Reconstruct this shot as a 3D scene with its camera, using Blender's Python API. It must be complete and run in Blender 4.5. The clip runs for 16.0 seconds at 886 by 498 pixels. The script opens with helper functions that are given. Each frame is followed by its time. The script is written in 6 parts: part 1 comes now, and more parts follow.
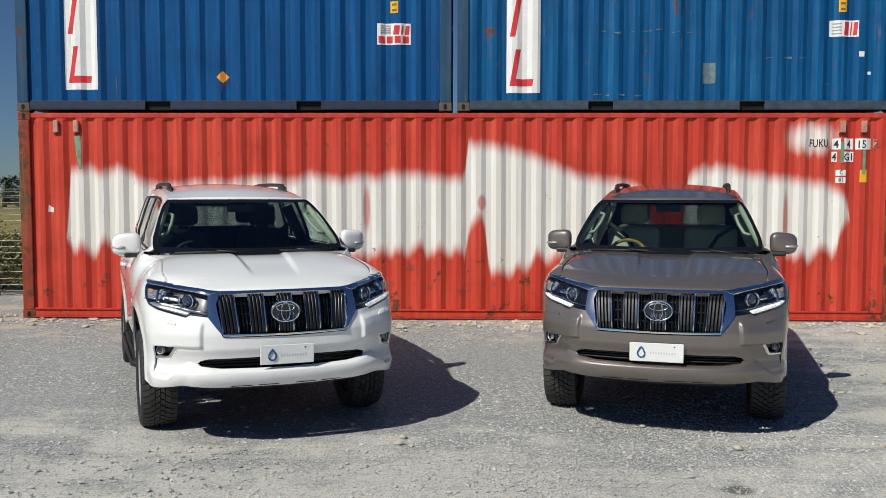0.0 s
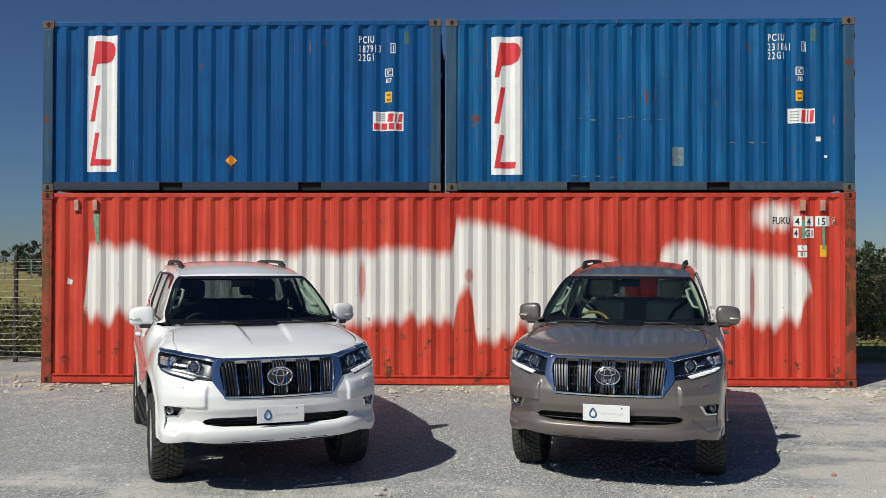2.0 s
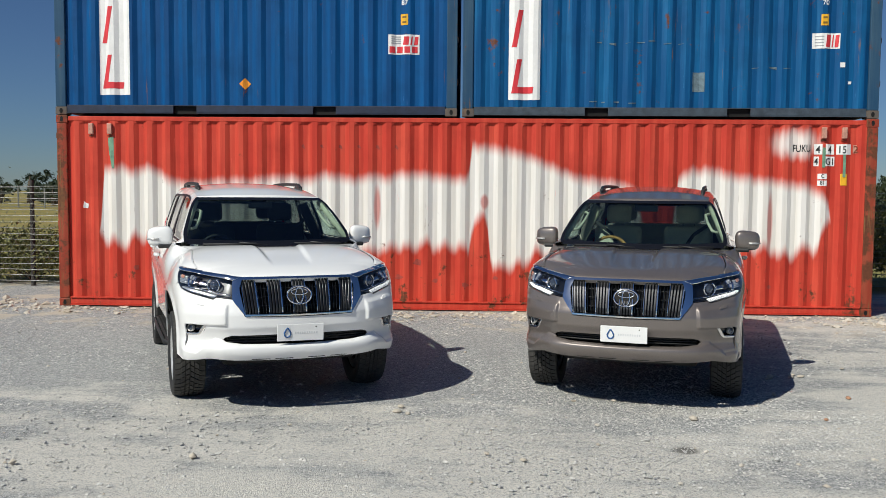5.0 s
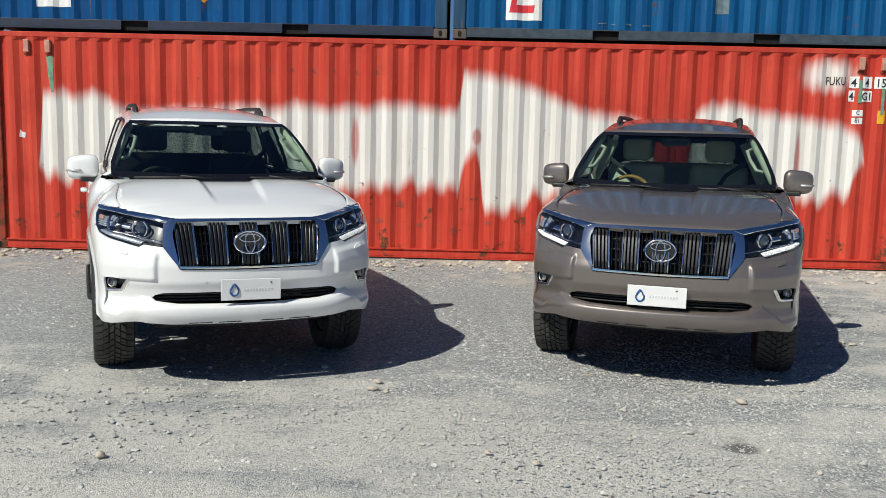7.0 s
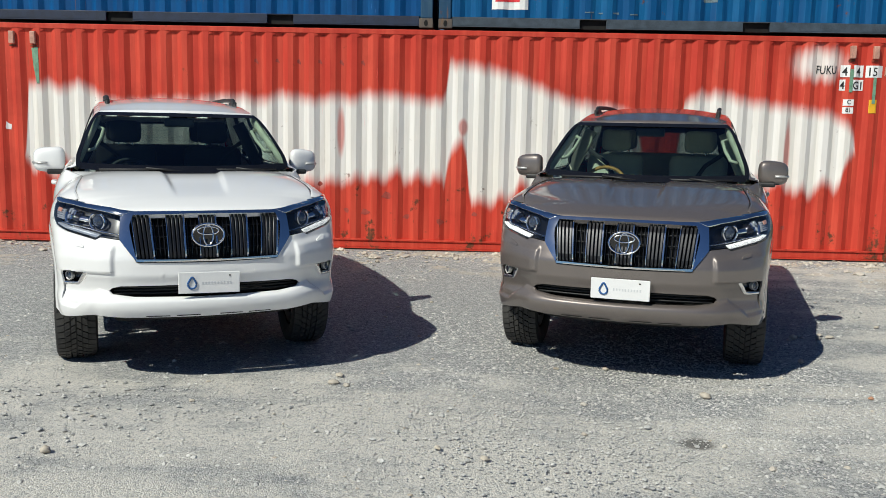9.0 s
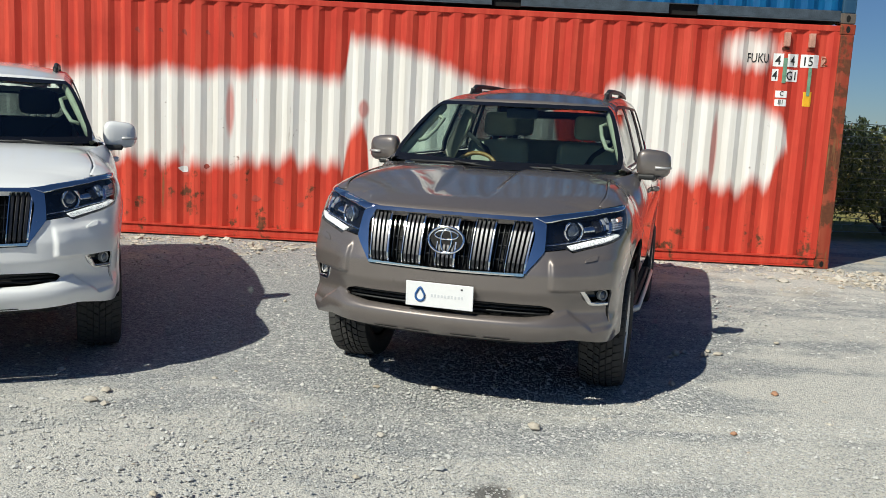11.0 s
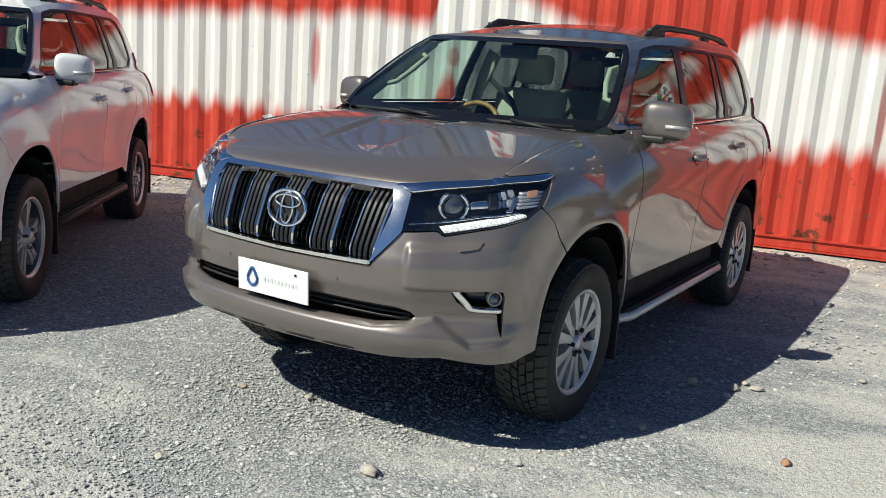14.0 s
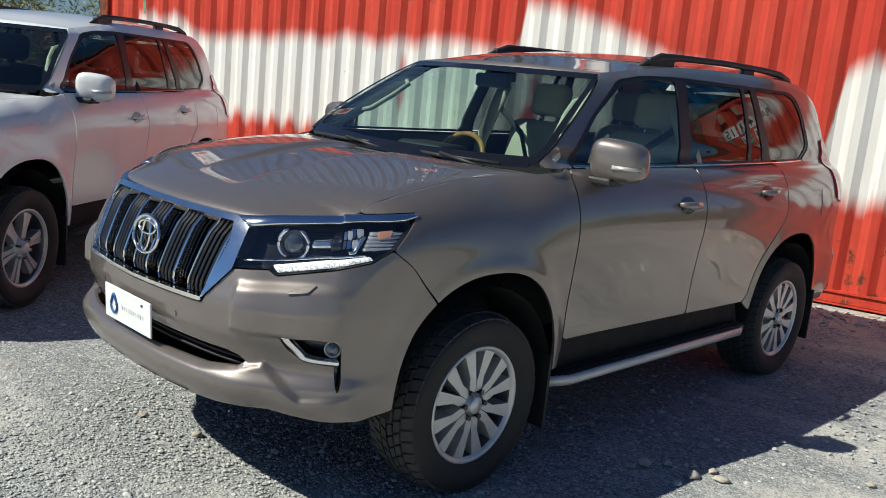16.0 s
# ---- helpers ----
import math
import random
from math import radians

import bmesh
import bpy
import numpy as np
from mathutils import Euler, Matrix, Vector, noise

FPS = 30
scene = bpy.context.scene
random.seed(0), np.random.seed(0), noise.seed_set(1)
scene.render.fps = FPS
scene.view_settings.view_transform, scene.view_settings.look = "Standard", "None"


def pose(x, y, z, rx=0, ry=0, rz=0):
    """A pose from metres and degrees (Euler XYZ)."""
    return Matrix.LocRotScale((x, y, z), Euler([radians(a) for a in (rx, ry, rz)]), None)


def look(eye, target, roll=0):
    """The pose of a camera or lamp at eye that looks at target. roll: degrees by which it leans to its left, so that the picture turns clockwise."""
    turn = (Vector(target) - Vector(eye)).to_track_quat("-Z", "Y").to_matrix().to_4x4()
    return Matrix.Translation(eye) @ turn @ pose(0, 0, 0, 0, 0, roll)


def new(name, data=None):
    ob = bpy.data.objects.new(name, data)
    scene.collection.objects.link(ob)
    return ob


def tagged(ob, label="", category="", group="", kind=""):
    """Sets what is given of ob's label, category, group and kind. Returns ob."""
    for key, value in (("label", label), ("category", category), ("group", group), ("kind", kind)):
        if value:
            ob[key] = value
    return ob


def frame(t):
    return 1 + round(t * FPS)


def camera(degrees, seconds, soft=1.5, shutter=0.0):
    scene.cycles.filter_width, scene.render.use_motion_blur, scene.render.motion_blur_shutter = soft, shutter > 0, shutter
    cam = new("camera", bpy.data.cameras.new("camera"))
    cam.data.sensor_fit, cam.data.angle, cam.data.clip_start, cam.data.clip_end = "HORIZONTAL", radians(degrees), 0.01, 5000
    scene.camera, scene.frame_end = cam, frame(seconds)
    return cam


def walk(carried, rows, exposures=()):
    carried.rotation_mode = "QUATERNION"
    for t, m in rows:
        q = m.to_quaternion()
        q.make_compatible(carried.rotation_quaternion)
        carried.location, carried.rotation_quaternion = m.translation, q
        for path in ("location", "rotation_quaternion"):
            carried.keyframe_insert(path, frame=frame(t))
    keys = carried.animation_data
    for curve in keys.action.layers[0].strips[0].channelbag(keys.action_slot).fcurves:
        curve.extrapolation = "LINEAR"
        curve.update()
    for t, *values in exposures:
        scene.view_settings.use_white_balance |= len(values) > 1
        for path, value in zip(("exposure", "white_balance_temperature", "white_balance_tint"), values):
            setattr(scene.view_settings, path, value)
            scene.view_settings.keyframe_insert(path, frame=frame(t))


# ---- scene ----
cam = camera(53.8, 16.0, soft=0.85)
PATH = [
    (0, (0.072, -12.144, 1.761), (0.034, -10.148, 1.635), 0.1),
    (0.5, (0.147, -12.295, 1.788), (0.095, -10.297, 1.713), 0.2),
    (1, (0.187, -12.421, 1.822), (0.155, -10.422, 1.785), -0.1),
    (1.5, (0.288, -12.726, 1.829), (0.228, -10.726, 1.822), 0.1),
    (2, (0.348, -13.051, 1.867), (0.293, -11.052, 1.893), 0.1),
    (2.5, (0.331, -13.336, 1.868), (0.256, -11.337, 1.854), 0.2),
    (3, (0.407, -13.537, 1.883), (0.299, -11.54, 1.87), 0.8),
    (3.5, (0.431, -13.594, 1.884), (0.342, -11.597, 1.915), 0.7),
    (4, (0.428, -13.57, 1.865), (0.324, -11.573, 1.884), 1.0),
    (4.5, (0.401, -13.404, 1.805), (0.283, -11.408, 1.759), 1.0),
    (5, (0.282, -13.023, 1.769), (0.203, -11.028, 1.641), 0.5),
    (5.2, (0.261, -12.861, 1.738), (0.192, -10.868, 1.581), 0.3),
    (7.3, (0.166, -11.502, 1.635), (0.131, -9.518, 1.379), 1.4),
    (7.5, (0.157, -11.485, 1.635), (0.124, -9.5, 1.393), 1.2),
    (8, (0.161, -11.449, 1.638), (0.121, -9.463, 1.402), 0.9),
    (8.5, (0.221, -11.438, 1.644), (0.166, -9.454, 1.398), 0.7),
    (9, (0.498, -11.509, 1.649), (0.438, -9.529, 1.371), 1.2),
    (9.5, (0.797, -11.429, 1.619), (0.815, -9.457, 1.288), 2.0),
    (9.7, (0.901, -11.314, 1.609), (0.958, -9.344, 1.269), 2.6),
    (11.8, (1.966, -10.137, 1.523), (1.747, -8.168, 1.247), 3.5),
    (12, (2.099, -10.048, 1.512), (1.81, -8.09, 1.224), 3.7),
    (12.5, (2.446, -9.809, 1.518), (2.066, -7.87, 1.202), 4.1),
    (13, (2.747, -9.555, 1.505), (2.333, -7.637, 1.122), 4.3),
    (13.5, (2.925, -9.331, 1.497), (2.443, -7.429, 1.107), 4.4),
    (14, (3.041, -9.057, 1.522), (2.497, -7.176, 1.116), 4.2),
    (14.5, (3.247, -8.831, 1.538), (2.6, -6.984, 1.124), 3.7),
    (15, (3.482, -8.608, 1.544), (2.747, -6.795, 1.126), 4.1),
    (15.5, (3.761, -8.334, 1.583), (2.934, -6.559, 1.181), 5.0),
    (16, (4.02, -8.249, 1.607), (3.079, -6.524, 1.231), 5.6),
]
walk(cam, [(t, look(eye, target, roll)) for t, eye, target, roll in PATH], [(0, -0.19, 6440, 5), (1.8, -0.26, 6440, 5), (2.5, -0.09, 6440, 5), (5, -0.09, 6440, 5), (9, -0.09, 6400, 3), (12, 0.08, 6500, 2), (13.5, 0.08, 6460, 2), (14.5, 0.24, 6440, 2), (15.2, 0.28, 6420, 2), (16, 0.14, 6400, 2)])

# ---- world and sun ----
SUN_TO = Vector((-0.68, -0.73, 0.98)).normalized()
world = bpy.data.worlds.new("sky")
scene.world = world
world.use_nodes = True
wn = world.node_tree.nodes
sky = wn.new("ShaderNodeTexSky")
sky.sky_type = "NISHITA"
sky.sun_disc = False
sky.sun_elevation = math.asin(SUN_TO.z)
sky.sun_rotation = math.atan2(SUN_TO.x, SUN_TO.y)
sky.altitude = 300.0
sky.air_density, sky.dust_density, sky.ozone_density = 1.0, 0.1, 2.0
deep = wn.new("ShaderNodeVectorMath")
deep.operation = "MULTIPLY"
deep.inputs[1].default_value = (0.77, 1.0, 1.44)
world.node_tree.links.new(sky.outputs[0], deep.inputs[0])
world.node_tree.links.new(deep.outputs[0], wn["Background"].inputs[0])
wn["Background"].inputs[1].default_value = 0.038
sun = new("sun", bpy.data.lights.new("sun", "SUN"))
sun.data.energy, sun.data.angle, sun.data.color = 5.0, radians(0.53), (1.0, 0.95, 0.87)
sun.matrix_world = look(SUN_TO * 30, (0, 0, 0))


# ---- materials ----
class Nodes:
    """A small shorthand over a material's node tree."""

    def __init__(self, name):
        self.mat = bpy.data.materials.new(name)
        self.mat.use_nodes = True
        self.t = self.mat.node_tree
        self.p = self.t.nodes["Principled BSDF"]

    def n(self, kind, **inputs):
        node = self.t.nodes.new("ShaderNode" + kind)
        for k, v in inputs.items():
            self.put(node, k, v)
        return node

    def put(self, node, k, v):
        key = int(k[1:]) if k[0] == "i" and k[1:].isdigit() else k.replace("_", " ")
        if isinstance(v, bpy.types.NodeSocket):
            self.t.links.new(v, node.inputs[key])
        else:
            node.inputs[key].default_value = v

    def math(self, op, a, b=0.0, c=0.0, clamp=False):
        node = self.n("Math", i0=a, i1=b, i2=c)
        node.operation, node.use_clamp = op, clamp
        return node.outputs[0]

    def ramp(self, v, lo, hi, a=0.0, b=1.0):
        node = self.n("MapRange", Value=v, From_Min=lo, From_Max=hi, To_Min=a, To_Max=b)
        node.interpolation_type = "SMOOTHSTEP"
        return node.outputs[0]

    def noise(self, scale, detail=4.0, rough=0.55, vec=None, stretch=None):
        v = vec or self.n("TexCoord").outputs["Object"]
        if stretch:
            v = self.n("Mapping", Vector=v, Scale=stretch).outputs[0]
        return self.n("TexNoise", Vector=v, Scale=scale, Detail=detail, Roughness=rough).outputs[0]

    def mix(self, f, a, b, mode="MIX"):
        node = self.t.nodes.new("ShaderNodeMix")
        node.data_type, node.blend_type = "RGBA", mode
        for i, v in ((0, f), (6, a), (7, b)):
            if isinstance(v, bpy.types.NodeSocket):
                self.t.links.new(v, node.inputs[i])
            else:
                node.inputs[i].default_value = (*v, 1.0) if isinstance(v, tuple) and len(v) == 3 else v
        return node.outputs[2]

    def bump(self, h, strength=0.3, dist=0.01):
        b = self.n("Bump", Height=h, Strength=strength, Distance=dist)
        self.put(self.p, "Normal", b.outputs[0])

    def set(self, **k):
        for a, b in k.items():
            if isinstance(b, tuple) and len(b) == 3:
                b = (*b, 1.0)
            self.put(self.p, a, b)
        return self


def plain(name, col, rough=0.5, metal=0.0, var=0.12, scale=9.0, bump=0.0, coat=0.0):
    """A surface of one colour with uneven tone and sheen at two scales."""
    m = Nodes(name)
    f = m.math("ADD", m.math("MULTIPLY", m.noise(scale), 0.6), m.math("MULTIPLY", m.noise(scale * 9, 3), 0.4))
    dark, light = tuple(c * (1 - var) for c in col), tuple(min(1, c * (1 + var)) for c in col)
    m.set(Base_Color=m.mix(m.ramp(f, 0.3, 0.7), dark, light), Metallic=metal)
    m.set(Roughness=m.ramp(f, 0.25, 0.75, max(0.02, rough * 0.85), min(1, rough * 1.15)))
    if coat:
        m.set(Coat_Weight=coat, Coat_Roughness=0.03)
    if bump:
        m.bump(m.noise(scale * 12, 4), bump, 0.004)
    return m.mat


def glass(name, tint, rough=0.0, dark=0.0):
    """Thin tinted pane: a clear gloss over a see-through sheet."""
    m = Nodes(name)
    t = m.t
    clear = m.n("BsdfTransparent", Color=(*tint, 1))
    gloss = m.n("BsdfGlossy", Color=(1, 1, 1, 1), Roughness=rough)
    facing = m.n("LayerWeight", Blend=0.5).outputs["Facing"]
    fres = m.math("ADD", m.math("MULTIPLY", m.math("POWER", facing, 5.0), 0.9), 0.07)
    mx = m.n("MixShader", i0=fres, i1=clear.outputs[0], i2=gloss.outputs[0])
    t.links.new(mx.outputs[0], t.nodes["Material Output"].inputs[0])
    return m.mat


def car_paint(name, col, metal, flake, rough, ior):
    m = Nodes(name)
    f = m.noise(900, 2)
    dust = m.ramp(m.noise(2.2, 5), 0.45, 0.8, 0.0, 0.12)
    base = m.mix(m.ramp(f, 0.3, 0.7), tuple(c * (1 - flake) for c in col), tuple(min(1, c * (1 + flake)) for c in col))
    m.set(Base_Color=m.mix(dust, base, (0.36, 0.33, 0.29)), Metallic=metal, Roughness=rough, Coat_Weight=1.0)
    m.set(Coat_Roughness=m.ramp(m.noise(3.0, 4), 0.35, 0.8, 0.0, 0.03), Coat_IOR=ior)
    return m.mat


def container_paint(name, col, fade, rustiness, spray=False):
    """Old alkyd paint on corrugated steel: chalky fading, streaks, rust and dents."""
    m = Nodes(name)
    obj = m.n("TexCoord").outputs["Object"]
    xyz = m.n("SeparateXYZ", Vector=obj)
    streak = m.noise(1.0, 5, 0.6, obj, (9, 9, 0.55))
    blot = m.noise(1.3, 5, 0.6, obj)
    c = m.mix(m.ramp(streak, 0.35, 0.75), col, fade)
    c = m.mix(m.ramp(blot, 0.45, 0.8, 0, 0.55), c, tuple(v * 0.6 for v in col))
    if spray:
        u = m.math("DIVIDE", m.math("ADD", xyz.outputs[0], 6.096), 12.192)

        def curve(pts):
            node = m.n("FloatCurve", Value=u)
            cv = node.mapping.curves[0]
            cv.points[0].location, cv.points[1].location = pts[0], pts[-1]
            for p in pts[1:-1]:
                cv.points.new(*p)
            for p in cv.points:
                p.handle_type = "VECTOR"
            node.mapping.update()
            return m.math("MULTIPLY", node.outputs[0], 2.896)

        def z_of(pts):
            return [((x + 6.096) / 12.192, z / 2.896) for x, z in pts]

        top = curve(z_of(SPRAY_TOP))
        low = curve(z_of(SPRAY_LOW))
        ragged = m.math("MULTIPLY", m.math("SUBTRACT", m.noise(1.0, 3, 0.5, obj, (7.0, 30, 0.9)), 0.5), 0.46)
        z = m.math("ADD", xyz.outputs[2], m.math("MULTIPLY", ragged, 0.5))
        # the paint reaches further on the inner flats than on the outer ones
        wave = m.math("MULTIPLY", m.math("COSINE", m.math("MULTIPLY", m.math("SUBTRACT", xyz.outputs[0], 0.6115), 22.6014)), 0.05)
        inside = m.math("MINIMUM", m.math("SUBTRACT", top, m.math("ADD", m.math("MULTIPLY", ragged, -0.2), z)), m.math("SUBTRACT", m.math("SUBTRACT", z, low), wave))
        mask = m.ramp(inside, -0.12, 0.13)
        # missed dashes
        for at, sx, sz in (((-1.23, 0, 1.56), 7.5, 1.25), ((0.38, 0, 1.64), 6.5, 3.6), ((4.58, 0, 1.36), 9.0, 0.95)):
            q = m.n("VectorMath", i0=obj, i1=at)
            q.operation = "SUBTRACT"
            w = m.n("VectorMath", i0=q.outputs[0], i1=(sx, 0.0, sz))
            w.operation = "MULTIPLY"
            dl = m.n("VectorMath", i0=w.outputs[0])
            dl.operation = "LENGTH"
            mask = m.math("MULTIPLY", mask, m.ramp(m.math("ADD", dl.outputs["Value"], m.math("MULTIPLY", ragged, 0.6)), 0.22, 0.50, 0.35, 1.0))
        blob = m.n("VectorMath", i0=obj, i1=(4.91, 0, 2.53))
        blob.operation = "SUBTRACT"
        flat = m.n("VectorMath", i0=blob.outputs[0], i1=(1.0, 0.0, 1.55))
        flat.operation = "MULTIPLY"
        ln = m.n("VectorMath", i0=flat.outputs[0])
        ln.operation = "LENGTH"
        d = m.math("ADD", ln.outputs["Value"], m.math("MULTIPLY", ragged, 0.8))
        mask = m.math("MAXIMUM", mask, m.ramp(d, 0.46, 0.12, 0.0, 0.9))
        thin = m.ramp(m.noise(1.0, 4, 0.6, obj, (3.5, 10, 0.9)), 0.22, 0.36, 0.55, 0.97)
        white = m.mix(m.ramp(streak, 0.3, 0.7), (0.72, 0.70, 0.64), (0.82, 0.81, 0.77))
        c = m.mix(m.math("MULTIPLY", mask, thin), c, white)
    wear = m.math("ADD", m.noise(3.2, 8, 0.7, obj), m.math("MULTIPLY", streak, 0.25))
    # knocks and rust gather on the lower third
    wear = m.math("ADD", wear, m.ramp(m.math("ADD", xyz.outputs[2], m.math("MULTIPLY", blot, -0.6)), 0.9, 0.1, 0.0, 0.085 if spray else 0.0))
    spots = m.ramp(wear, 0.80 - rustiness, 0.88 - rustiness)
    rust = m.mix(m.noise(24, 4), (0.07, 0.028, 0.018), (0.19, 0.068, 0.034))
    c = m.mix(spots, c, rust)
    # runs of rust that follow the ribs downwards
    runs = m.math("MULTIPLY", m.ramp(m.noise(1.0, 5, 0.65, obj, (15, 15, 0.9)), 0.66 - 0.6 * rustiness, 0.74 - 0.6 * rustiness), m.ramp(m.noise(1.4, 3, 0.6, obj), 0.42, 0.62, 0.0, 0.8))
    c = m.mix(runs, c, m.mix(m.noise(30, 3), (0.10, 0.06, 0.035), (0.30, 0.15, 0.06)))
    scr = m.ramp(m.noise(1.0, 6, 0.7, obj, (26, 26, 2.2)), 0.66, 0.72, 0, 0.4)
    c = m.mix(scr, c, tuple(min(1, v * 1.5 + 0.07) for v in fade))
    m.set(Base_Color=c, Roughness=m.ramp(blot, 0.3, 0.8, 0.48, 0.75), Specular_IOR_Level=0.2)
    h = m.math("ADD", m.math("MULTIPLY", m.noise(2.6, 3), 3.0), m.math("ADD", m.math("MULTIPLY", m.noise(70, 3), 0.08), m.math("MULTIPLY", spots, 0.3)))
    m.bump(h, 0.22, 0.012)
    return m.mat


SPRAY_TOP = [(-6.096, 0.9), (-5.46, 0.9), (-5.38, 2.08), (-5.09, 2.10), (-4.94, 2.02), (-4.72, 2.12), (-4.52, 2.03), (-4.26, 1.86), (-3.68, 1.90), (-3.12, 1.92),
             (-2.62, 1.98), (-2.28, 1.92), (-2.01, 2.01), (-1.56, 1.94), (-1.29, 2.0), (-1.07, 1.96), (-0.85, 2.05), (-0.36, 2.0), (0.13, 1.95), (0.19, 2.44),
             (0.47, 2.44), (0.74, 2.38), (1.11, 2.28), (1.42, 2.13), (1.74, 2.0), (2.26, 1.93), (2.62, 1.84), (2.75, 1.2), (3.15, 1.2), (3.24, 2.0), (3.40, 2.13), (3.81, 2.11),
             (4.07, 2.03), (4.58, 1.97), (5.14, 1.89), (5.34, 1.77), (5.45, 1.60), (5.52, 0.8), (6.096, 0.6)]
SPRAY_LOW = [(-6.096, 1.2), (-5.46, 1.2), (-5.38, 1.01), (-4.99, 0.95), (-4.88, 1.11), (-4.6, 1.0), (-3.0, 0.95), (-1.33, 0.89), (-1.14, 0.92), (-0.97, 0.98), (-0.84, 0.93),
             (-0.48, 1.04), (-0.29, 0.93), (-0.07, 1.0), (0.17, 0.92), (0.20, 1.32), (0.30, 1.40), (0.42, 1.44), (0.46, 0.90), (0.53, 0.64), (0.76, 0.66), (0.97, 0.73), (1.15, 0.90),
             (1.6, 0.88), (2.65, 0.9), (2.75, 1.5), (3.15, 1.5), (3.25, 0.9), (4.06, 0.97), (4.34, 1.02), (4.59, 0.98), (4.75, 0.89), (4.95, 0.93), (5.15, 1.04), (5.27, 0.93),
             (5.33, 1.20), (5.42, 1.42), (5.52, 1.6), (6.096, 1.5)]
M_RED = container_paint("red container paint", (0.50, 0.045, 0.028), (0.62, 0.085, 0.05), 0.02, True)
M_REDPOST = container_paint("rusty red post paint", (0.28, 0.045, 0.025), (0.36, 0.09, 0.05), 0.22)
M_BLUE = container_paint("blue container paint", (0.001, 0.056, 0.185), (0.002, 0.088, 0.265), 0.010)
M_BLUE2 = container_paint("weathered blue container paint", (0.002, 0.064, 0.190), (0.008, 0.118, 0.285), 0.060)
M_BLUEPOST = container_paint("blue post paint", (0.02, 0.065, 0.13), (0.05, 0.10, 0.15), 0.09)
M_RAIL = plain("dark blue rail paint", (0.012, 0.02, 0.045), 0.6, 0, 0.4)
M_GREYRAIL = plain("grey blue rail paint", (0.045, 0.062, 0.082), 0.6, 0, 0.4)
M_HOLE = plain("black shade of openings", (0.004, 0.004, 0.004), 0.9)
M_STEEL = container_paint("rusty casting steel", (0.11, 0.095, 0.085), (0.17, 0.13, 0.1), 0.15)
M_DECAL = plain("worn white vinyl", (0.80, 0.79, 0.77), 0.5, 0, 0.06, 4)
M_DECALRED = plain("red vinyl", (0.62, 0.035, 0.045), 0.5, 0, 0.12, 4)
M_DECALYEL = plain("yellow sticker vinyl", (0.80, 0.42, 0.02), 0.5, 0, 0.1)
M_ORANGE = plain("orange sticker vinyl", (0.85, 0.30, 0.02), 0.5, 0, 0.1)
M_BLACKINK = plain("black stencil ink", (0.02, 0.02, 0.02), 0.6)
M_BROWNINK = plain("brown print", (0.22, 0.12, 0.02), 0.6)
M_TEAL = plain("dark teal plate paint", (0.02, 0.075, 0.09), 0.5, 0, 0.3)
M_PATCH = plain("scuffed grey blue paint", (0.11, 0.16, 0.19), 0.7, 0, 0.4, 14)
M_GREEN = plain("old green paint", (0.16, 0.30, 0.20), 0.6, 0, 0.3)
M_SCAR = plain("dull scraped red paint", (0.34, 0.055, 0.038), 0.7, 0, 0.3, 12)
M_PALEINK = plain("pale grey print", (0.62, 0.63, 0.64), 0.6)
M_GREYINK = plain("grey print", (0.35, 0.36, 0.38), 0.6)
M_LUG = plain("pinkish primer on lug", (0.52, 0.27, 0.20), 0.6, 0, 0.3)


